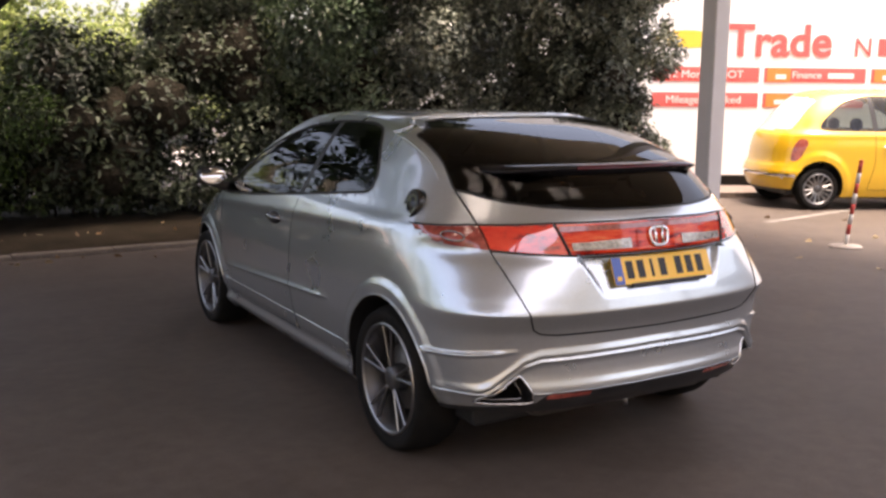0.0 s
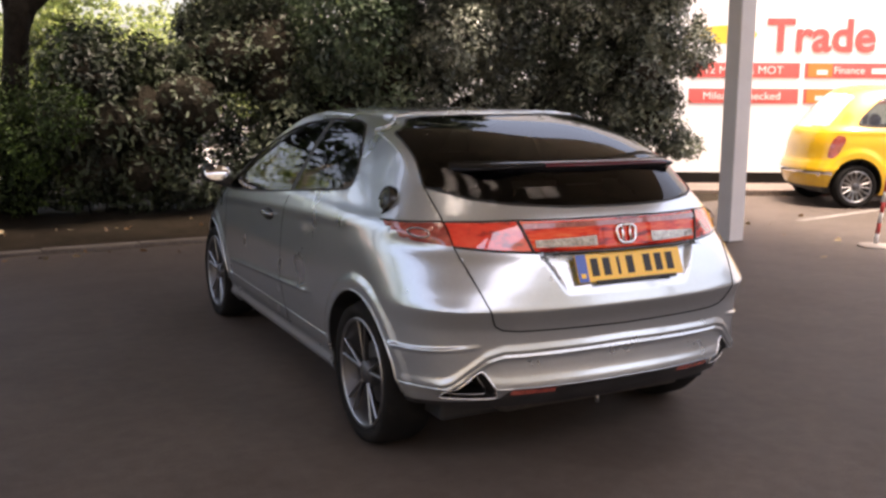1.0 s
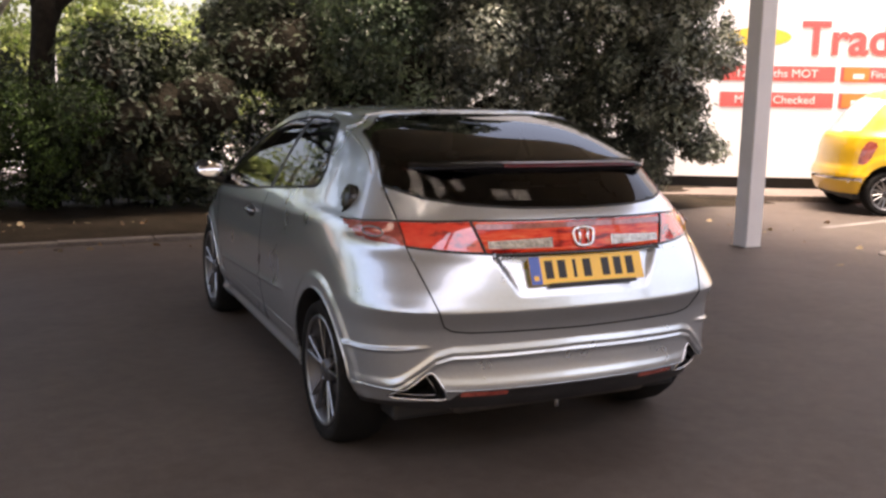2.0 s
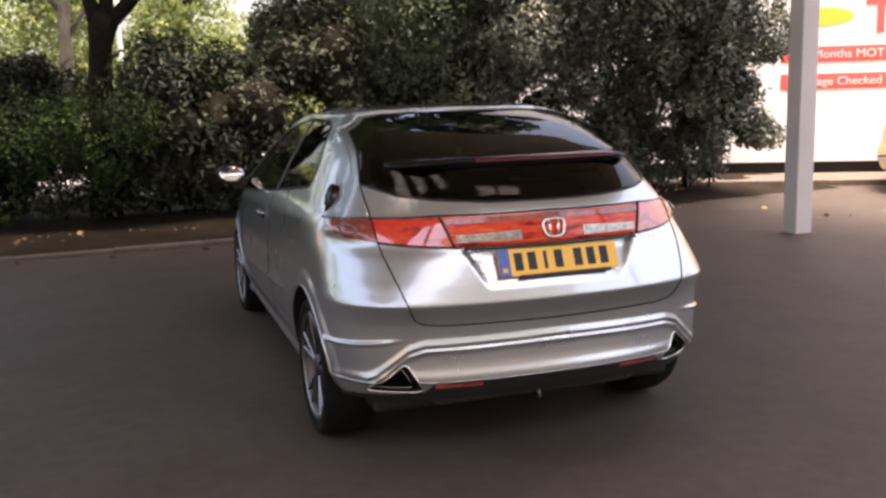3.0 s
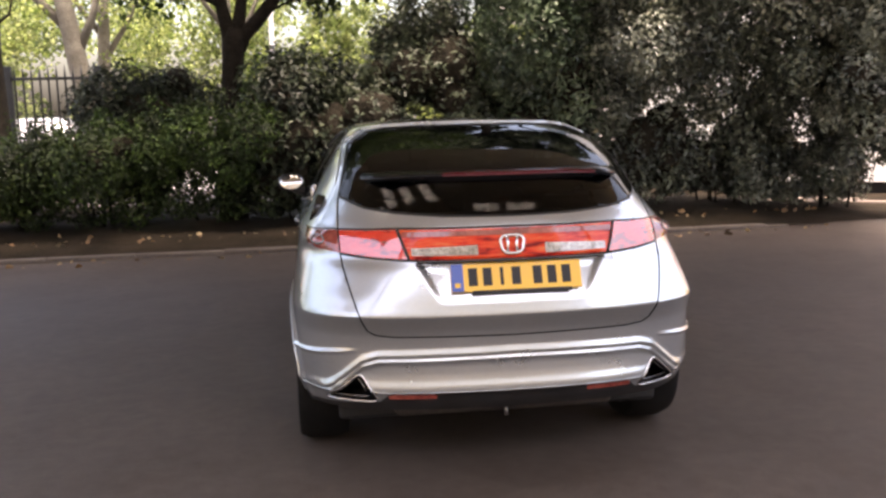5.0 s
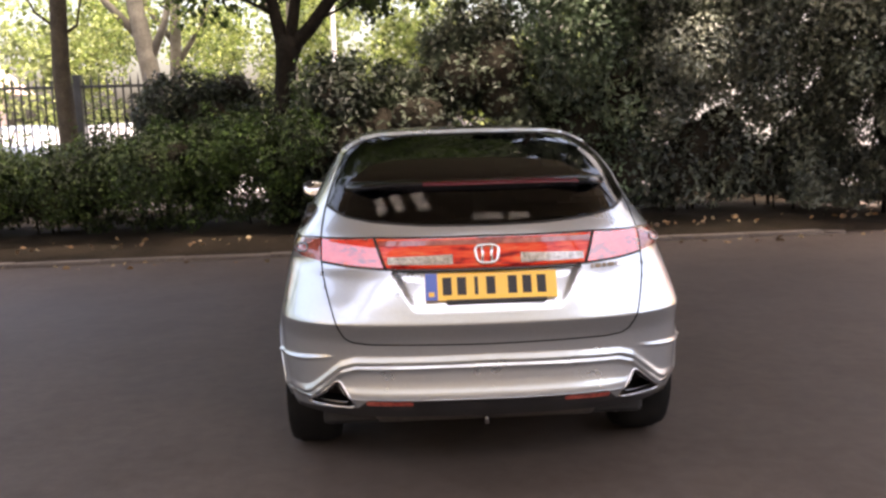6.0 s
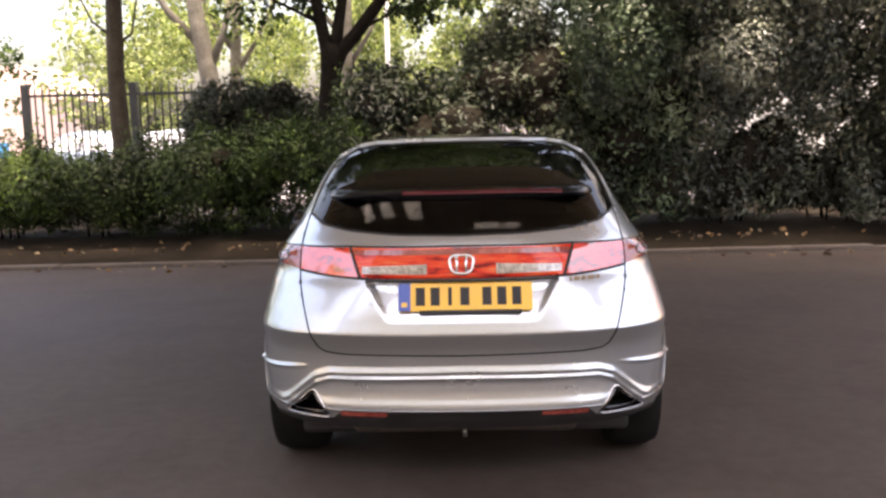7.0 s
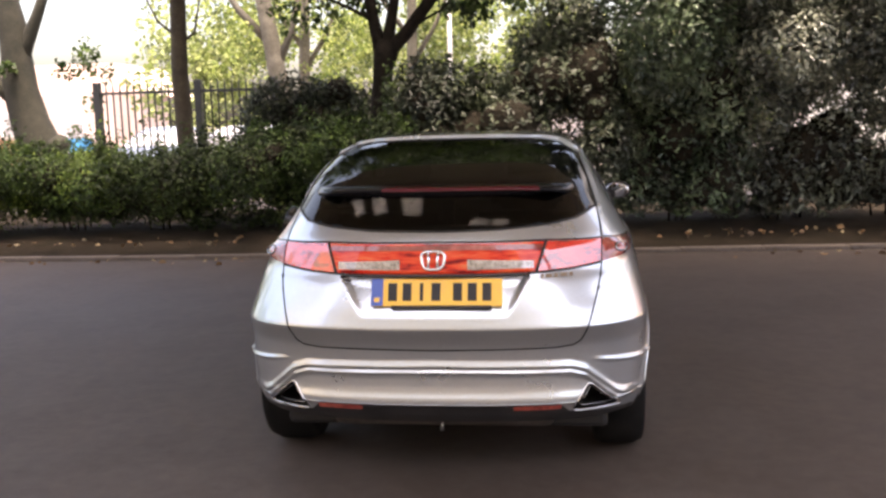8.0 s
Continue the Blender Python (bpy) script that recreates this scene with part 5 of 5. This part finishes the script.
def lumps_between(x0, x1, y0, y1, top, r0, r1, n, seed, base=0.35, belly=0.0, hang=0.0):
    r = np.random.default_rng(seed)
    out = []
    for _ in range(n):
        x, f = r.uniform(x0, x1), r.random()
        h = top(x)
        rad = r.uniform(r0, r1)
        z = base + (h - rad - base) * f ** 0.9
        out.append((x, r.uniform(y0, y1) - belly * math.sin(math.pi * f) - hang * f * r.uniform(.3, 1.3) + .55 * hang * (1 - f), max(z, rad * 0.8), rad))
    out = [l for l in out if l[1] > 7.2 or not any(math.hypot(l[0] - x, l[2] - z) < rad for x, z, rad in HOLLOWS)]
    for k in range(11):
        out.append((x0 + (x1 - x0) * (k + .5) / 11, y0 + .5 * hang + r.uniform(.0, .4), base * .6 + r.uniform(.12, .3), r.uniform(.24, .34)))
    return [bed_place(*q) for q in out]


# tall evergreens behind the car
tall_top = lambda x: float(np.interp(x, (-1.6, -1.0, -.3, .4, 1.5, 3.0, 5.6), (2.05, 2.10, 2.30, 2.9, 3.5, 3.3, 3.6)))
k = 0
# left shrub gets the darker leaf copy in place of real shade
for x0, x1, mat, lab, leafsize in ((-1.5, -.3, LAUREL_DARK_SHADED, "dark green", .10), (-.3, .9, LAUREL_BROWN, "bronze-tinged", .085), (.9, 2.1, LAUREL, "glossy dark green", .085), (2.1, 3.3, LAUREL_GREY, "glossy grey-green", .085),
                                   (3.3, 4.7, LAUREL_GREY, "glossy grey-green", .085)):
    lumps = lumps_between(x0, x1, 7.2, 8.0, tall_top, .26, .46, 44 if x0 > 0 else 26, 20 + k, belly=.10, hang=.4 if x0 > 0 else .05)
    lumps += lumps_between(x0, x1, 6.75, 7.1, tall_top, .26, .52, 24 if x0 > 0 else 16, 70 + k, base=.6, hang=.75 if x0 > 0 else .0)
    shrub("laurel_shrub", lab + " evergreen shrub in the bed behind the kerb", lumps, "glossy evergreen leaves", leafsize, 330, mat, 40 + k, "tall evergreens", sprigs=30, pale_mat=LAUREL_GREY_LIT if x0 > 2 else LAUREL_LIT if x0 > .5 else LAUREL_DARK_SHADED if x0 < -1 else LAUREL_BROWN, low=1.3, core=.60 if x0 > .5 else .68, foot=.22 if x0 > 0 else .16)
    k += 1
r = np.random.default_rng(61)
bulge = [bed_place(r.uniform(4.7, 5.6), r.uniform(5.6, 6.4), r.uniform(.75, 2.0), r.uniform(.16, .28)) for _ in range(36)]
shrub("laurel_shrub", "spreading grey-green evergreen shrub beside the white post", lumps_between(4.1, 5.35, 6.3, 7.1, lambda x: 3.6 - 1.2 * max(0, x - 4.9), .20, .42, 72, 31, base=.45, hang=.95) + bulge, "evergreen leaves with the lit ones painted pale", .085, 380, LAUREL_GREY, 51, "tall evergreens", sprigs=60, pale_mat=LAUREL_GREY_LIT, foot=.20)
# low hedge
low_top = lambda x: float(np.interp(x, (-9, -6.6, -5.2, -4.3, -3.7, -3.0, -2.4, -1.5), (1.22, 1.25, 1.24, 1.12, 1.24, 1.42, 1.5, 1.5)))
for x, y, z, rad, sd in ((-3.0, 8.3, 1.55, .55, 1), (-2.5, 8.4, 1.80, .5, 2)):
    shrub("dark_shrub", "dark rounded evergreen bush behind the low hedge", [bed_place(x + a, y + b * .5, z - .5 + c, rad * .55) for a, b, c in np.random.default_rng(sd).uniform(-.6, .6, (22, 3))], "dark leaves", .08, 300, LAUREL_DARK_SHADED, 90 + sd, "dark bushes")
# the right half of the hedge takes the leaf tone darkened as shade
for i, (x0, x1) in enumerate(((-9.2, -7.6), (-7.6, -6.2), (-6.2, -4.9), (-4.9, -3.7), (-3.7, -2.6), (-2.6, -1.4))):
    shrub("hedge_shrub", "low rounded green hedge shrub behind the kerb", lumps_between(x0, x1, 6.55, 7.9, low_top, .20, .42, 42, 60 + i, base=.48, belly=.1, hang=.36), "small green leaves", .055, 520, BOX_LEAF if i < 3 else BOX_SHADED, 80 + i, "low hedge", core=.5, slim=.5, sprigs=40, pale_mat=BOX_LIT if i < 3 else BOX_LEAF, low=.75, foot=.22)


def tree(name, label, trunk, limbs, crown, mat, bark, leaf_size, n, seed, group=""):
    """A tree: tapered trunk, limbs, and a loose crown of leaves in uneven clumps."""
    r = np.random.default_rng(seed)
    base = Vector(trunk[0][0])
    ob = thing(name, label, "tree", Matrix.Translation(base), group)
    tr = lambda path: [tuple(Vector(p) - base) for p, _ in path]
    part("trunk", tube("trunk", tr(trunk), [q for _, q in trunk], bark, 14), ob, "bark-covered trunk")
    for l in limbs:
        part("limb", tube("limb", tr(l), [q for _, q in l], bark, 9), ob)
    if crown:
        pts, dirs = [], []
        for x, y, z, rad in crown:
            m = int(n * rad * rad)
            for _ in range(7):
                c = np.array((x, y, z)) + r.normal(0, rad * .42, 3)
                p, d = shell_points(c, rad * .42, m // 7, r)
                pts.append(p)
                dirs.append(d)
        p, d = np.concatenate(pts), np.concatenate(dirs)
        part("crown", leaves("crown", p - np.array(base), d, leaf_size, mat, r, 1.2, .62, .6), ob, "loose leafy crown")
    return ob


# high crown clumps are out of view, added to shade bed and shrubs
tree("forked_tree", "dark forked tree with bright yellow-green leaves behind the hedge", [((-1.86, 8.9, .1), .20), ((-1.84, 8.9, 1.0), .16), ((-1.80, 8.9, 1.75), .143), ((-1.76, 8.9, 2.2), .136), ((-1.735, 8.9, 2.40), .155), ((-1.71, 8.9, 2.58), .12)],
     [[((-1.77, 8.9, 2.12), .09), ((-1.80, 8.91, 2.52), .098), ((-1.86, 8.92, 2.80), .083), ((-1.93, 8.95, 3.15), .074), ((-2.15, 9.1, 4.8), .05)], [((-1.73, 8.91, 2.22), .09), ((-1.68, 8.91, 2.58), .088), ((-1.63, 8.92, 2.87), .075), ((-1.57, 8.95, 3.2), .066), ((-1.42, 9.2, 4.8), .04)],
      [((-1.73, 8.91, 2.18), .09), ((-1.62, 8.9, 2.48), .098), ((-1.42, 8.89, 2.68), .09), ((-1.07, 8.87, 3.12), .08), ((-.45, 8.8, 4.2), .045)], [((-1.87, 8.92, 2.85), .033), ((-2.2, 8.8, 3.02), .022), ((-2.75, 8.65, 3.3), .011)], [((-1.34, 8.89, 2.76), .024), ((-.96, 8.75, 2.92), .015), ((-.63, 8.65, 3.2), .009)]],
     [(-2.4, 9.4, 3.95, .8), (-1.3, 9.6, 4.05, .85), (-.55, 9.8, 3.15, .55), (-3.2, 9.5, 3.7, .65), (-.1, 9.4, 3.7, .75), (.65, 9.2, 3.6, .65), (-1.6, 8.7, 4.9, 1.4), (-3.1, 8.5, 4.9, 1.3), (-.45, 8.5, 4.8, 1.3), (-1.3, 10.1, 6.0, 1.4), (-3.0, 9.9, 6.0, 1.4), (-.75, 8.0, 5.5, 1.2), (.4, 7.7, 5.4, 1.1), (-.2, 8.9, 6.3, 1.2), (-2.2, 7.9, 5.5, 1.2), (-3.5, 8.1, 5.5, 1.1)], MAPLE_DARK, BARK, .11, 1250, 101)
# unseen tree, added to keep sky out of the rear window's reflection
tree("sky_block_tree", "unseen broad dark-leaved tree added to darken the rear window's reflection", [((2.2, 11.7, .0), .22), ((2.2, 11.7, 2.7), .19), ((2.3, 11.7, 5.5), .13), ((2.3, 11.7, 8.2), .07)],
     [[((2.2, 11.7, 4.4), .10), ((.9, 11.8, 6.0), .07), ((.1, 11.9, 7.0), .03)], [((2.3, 11.7, 4.8), .10), ((3.7, 11.8, 6.2), .07), ((4.8, 11.9, 7.0), .03)]],
     [(-2.8 + 1.6 * k + .4 * (j % 2), 12.2, 6.5 + 1.7 * j + .3 * (k % 2), 1.45) for j in range(3) for k in range(6)], LAUREL_BROWN, BARK, .20, 1700, 104)
# crown is out of view; its front clumps were added to shade the hedge
tree("slender_tree", "slender dark straight trunk rising from the hedge", [((-4.96, 9.9, .1), .145), ((-4.98, 9.9, 1.27), .132), ((-5.01, 9.9, 2.3), .121), ((-4.97, 9.9, 3.36), .114), ((-5.0, 9.9, 6.0), .07)],
     [[((-5.0, 9.9, 2.70), .028), ((-4.74, 9.9, 2.88), .02), ((-4.63, 9.9, 3.4), .011)], [((-5.0, 9.9, 2.82), .024), ((-5.3, 9.9, 3.06), .018), ((-5.5, 9.9, 3.5), .011)]],
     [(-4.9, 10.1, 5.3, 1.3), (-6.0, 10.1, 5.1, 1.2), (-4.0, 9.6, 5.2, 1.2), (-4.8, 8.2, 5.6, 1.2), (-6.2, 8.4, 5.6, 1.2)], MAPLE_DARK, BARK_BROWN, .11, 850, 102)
tree("leaning_tree", "stout olive-grey leaning tree trunk beside the railings", [((-9.40, 14, 0), .56), ((-9.60, 14, .96), .43), ((-9.85, 14, 1.65), .37), ((-9.99, 14, 2.31), .33), ((-10.02, 14, 2.97), .29), ((-10.05, 14, 3.52), .27), ((-10.2, 14, 4.3), .23), ((-10.5, 14, 5.7), .15)],
     [[((-9.98, 14, 2.75), .16), ((-9.76, 14, 3.25), .14), ((-9.52, 14, 3.72), .11), ((-9.0, 14, 4.9), .07)], [((-9.75, 13.9, 1.85), .18), ((-10.5, 13.9, 2.5), .15), ((-11.4, 13.9, 2.85), .09)], [((-9.35, 13.9, 1.12), .22), ((-9.05, 13.7, 1.24), .19), ((-9.0, 13.65, 1.28), .07)]],
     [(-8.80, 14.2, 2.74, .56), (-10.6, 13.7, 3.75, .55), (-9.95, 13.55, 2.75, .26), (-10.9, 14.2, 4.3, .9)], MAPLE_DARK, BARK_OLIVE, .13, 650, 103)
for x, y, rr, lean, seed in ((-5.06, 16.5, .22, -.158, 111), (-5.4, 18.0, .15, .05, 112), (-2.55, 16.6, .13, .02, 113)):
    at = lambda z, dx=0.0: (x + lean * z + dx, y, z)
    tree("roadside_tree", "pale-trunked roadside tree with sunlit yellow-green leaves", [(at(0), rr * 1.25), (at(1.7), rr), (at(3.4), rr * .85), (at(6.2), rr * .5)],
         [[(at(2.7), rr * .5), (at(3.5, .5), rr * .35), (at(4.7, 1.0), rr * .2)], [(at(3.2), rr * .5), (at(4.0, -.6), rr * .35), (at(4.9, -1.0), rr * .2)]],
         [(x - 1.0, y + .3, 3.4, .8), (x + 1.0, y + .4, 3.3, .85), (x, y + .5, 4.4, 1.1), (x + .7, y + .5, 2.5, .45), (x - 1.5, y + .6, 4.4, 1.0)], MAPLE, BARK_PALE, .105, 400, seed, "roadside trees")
# trees outside the view, added for the side windows to mirror
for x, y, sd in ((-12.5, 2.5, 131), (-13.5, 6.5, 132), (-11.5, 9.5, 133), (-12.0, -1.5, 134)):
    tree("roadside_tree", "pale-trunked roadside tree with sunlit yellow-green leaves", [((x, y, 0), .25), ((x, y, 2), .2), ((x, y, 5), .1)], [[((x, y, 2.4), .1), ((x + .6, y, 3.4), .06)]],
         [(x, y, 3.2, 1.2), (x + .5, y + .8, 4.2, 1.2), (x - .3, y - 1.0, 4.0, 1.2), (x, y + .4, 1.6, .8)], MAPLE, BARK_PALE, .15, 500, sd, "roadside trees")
pole = thing("lamp_post", "slim pale grey street lamp column behind the trees", "lamp post", pose(-1.5, 15.0, 0))
part("column", tube("column", [(0, 0, 0), (0, 0, 1.2), (0, 0, 1.25), (0, 0, 6.0)], [.075, .075, .05, .04], POST_PAINT, 12), pole)
part("arm", tube("arm", [(0, 0, 5.9), (.1, -.3, 6.2), (.15, -.9, 6.3)], [.035, .03, .03], POST_PAINT, 8), pole)
part("lantern", box_mesh("lantern", (.22, .55, .12), POST_PAINT, (.16, -1.1, 6.29), .03, 2), pole)
# woodland far behind
wood = []
r = np.random.default_rng(5)
for i in range(40):
    x = r.uniform(-11.8, 10)
    wood.append((x, r.uniform(25, 31), r.uniform(.9, 6.8), r.uniform(.9, 1.7)))
pts, dirs = zip(*[shell_points(w[:3], w[3], 950, r) for w in wood])
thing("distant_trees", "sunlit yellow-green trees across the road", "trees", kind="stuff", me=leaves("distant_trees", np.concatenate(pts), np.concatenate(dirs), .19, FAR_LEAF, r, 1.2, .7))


# unseen yard walls, added to shape reflections and light; buildings across the road
thing("wall_behind", "unseen cream plastered building wall facing the yard, mirrored in the paint", "wall", pose(-1.5, -13.0, 4.2), kind="structure", me=box_mesh("wall_behind", (18, .3, 8.4), CREAM_PLASTER))
thing("wall_right", "unseen plain grey wall added beside the yard", "wall", pose(13.0, -6.0, 1.6), kind="structure", me=box_mesh("wall_right", (.3, 14, 3.2), GREY_PLASTER))
thing("wall_left", "unseen cream plastered building wall beside the yard, mirrored in the paint", "wall", pose(-10.65, -7.84, 3.0), kind="structure", me=box_mesh("wall_left", (.3, 10, 6.0), CREAM_PLASTER))
far_house = thing("terrace_house", "pale pink plastered low building across the road", "house", pose(-27.3, 40, 0))
part("wall", box_mesh("wall", (16, 6, 3.0), BRICK_PINK, (0, 0, 1.5)), far_house)
part("roof", prism("roof", [(-8.3, 3.0), (8.3, 3.0), (6.5, 4.6), (-6.5, 4.6)], 6.2, BRICK_PINK), far_house, "pale pitched roof")
for k in range(5):
    wdw = part("window", box_mesh("window", (1.1, .06, 1.2), SIGN_WHITE, (-6 + 3 * k, -3.02, 1.7)), far_house)
    part("pane", box_mesh("pane", (.9, .02, 1.0), PALE_PANE, (-6 + 3 * k, -3.055, 1.7)), wdw)
bn = thing("wheeled_bin", "bright blue plastic bin beside the road", "bin", pose(-12.55, 21.0, 0))
part("bin_body", box_mesh("bin_body", (.48, .52, 1.15), BLUE_PLASTIC, (0, 0, .6), .05, 3), bn)
part("lid", box_mesh("lid", (.52, .58, .07), BLUE_PLASTIC, (0, 0, 1.2), .02, 2), bn)
lw = thing("garden_wall", "low orange-red brick wall with pale coping", "wall", pose(-16.4, 20.5, 0))
part("brickwork", box_mesh("brickwork", (5.0, .25, 1.25), BRICK_RED, (0, 0, .62)), lw)
part("coping", box_mesh("coping", (5.0, .34, .08), CONCRETE, (0, 0, 1.29), .01), lw)
build_bubble("parked_car", "pale grey hatchback parked on the road behind the railings", WHITE_CAR, pose(-5.5, 18.4, 0.012, 0, 0, 80), .6)
build_bubble("parked_car", "blue-grey hatchback parked on the road behind the railings", BLUE_CAR, pose(-8.5, 20.7, 0.012, 0, 0, 80), .6)


# ---- railings ----
def railing():
    f = thing("railings", "black iron railings with pointed bars", "fence", pose(-6.88, 11.0, 0.13))
    L = 3.10
    for x in (0.0, 1.71, 2.97):
        part("post", box_mesh("post", (.11, .11, 2.12), IRON, (x, 0, 1.06), .008), f)
    for z in (.45, 1.94):
        part("rail", box_mesh("rail", (L, .035, .045), IRON, (L / 2 - .05, 0, z), .004), f)
    bar = tube("bar", [(0, 0, 0.08), (0, 0, 2.0), (0, 0, 2.14)], [.016, .016, .003], IRON, 8)
    x = .15
    while x < L - .1:
        part("bar", bar, f, m=pose(x, 0, 0))
        x += .118
    return f


railing()
# ---- things ----
build_hatch()
build_bubble("small_yellow_car", "bright yellow small round hatchback parked before the sign wall", YELLOW, pose(8.33, 6.87, 0, 0, 0, -117) @ Matrix.Scale(1.04, 4), tall=1.13)


def bollard():
    b = thing("pole_bollard", "leaning red and white striped pole on a flat round base", "bollard", pose(5.95, 3.50, 0))
    part("base", revolve("base", [(0.0, .035), (.06, .035), (.16, .02), (.175, .0), (0, 0)], CONCRETE, 28), b, "flat pale round foot").matrix_basis = pose(0, 0, 0, 0, -90)
    n = 8
    for i in range(n):
        z0, z1 = .03 + .87 * i / n, .03 + .87 * (i + 1) / n
        lean = lambda z: (.055 * z / .9, -.07 * z / .9, z)
        part("stripe", tube("stripe", [lean(z0), lean(z1)], [.021, .021], BOLLARD_WHITE if i % 2 == 0 else BOLLARD_RED, 14), b)
    part("cap", tube("cap", [(.055, -.07, .90), (.056, -.071, .925)], [.025, .016], BOLLARD_RED, 14), b)


bollard()


# faded bay line and fallen leaves
thing("bay_line", "faded worn white parking bay line on the asphalt", "road marking", kind="structure", me=mesh_of("bay_line", [(6.8, 5.32, .003), (6.87, 5.22, .003), (11.7, 6.1, .003), (11.63, 6.2, .003)], [(0, 1, 2, 3)], LINE_PAINT, False))
r = np.random.default_rng(77)
n = 150
xx = r.uniform(-9, 5.6, n)
bed = np.stack([xx, kerb_y(xx) + np.abs(r.normal(0.3, .28, n)) + .13, np.full(n, .155)], 1)
m = 26
yard = np.stack([r.uniform(4.4, 8.6, m), r.uniform(2.4, 6.4, m), np.full(m, .012)], 1)
k2 = 60
xg = r.uniform(-8, 5.5, k2)
gut = np.stack([xg, kerb_y(xg) - np.abs(r.normal(.05, .15, k2)) - .05, np.full(k2, .012)], 1)
flat = r.normal(0, 1, (n + m + k2, 3)) * np.array([1, 1, .12])
thing("fallen_leaves", "scattered dry brown and pale fallen leaves", "leaves", kind="stuff", me=leaves("fallen_leaves", np.concatenate([bed, yard, gut]), flat, .075, LITTER, r, .05, .6, 0.0, .05))
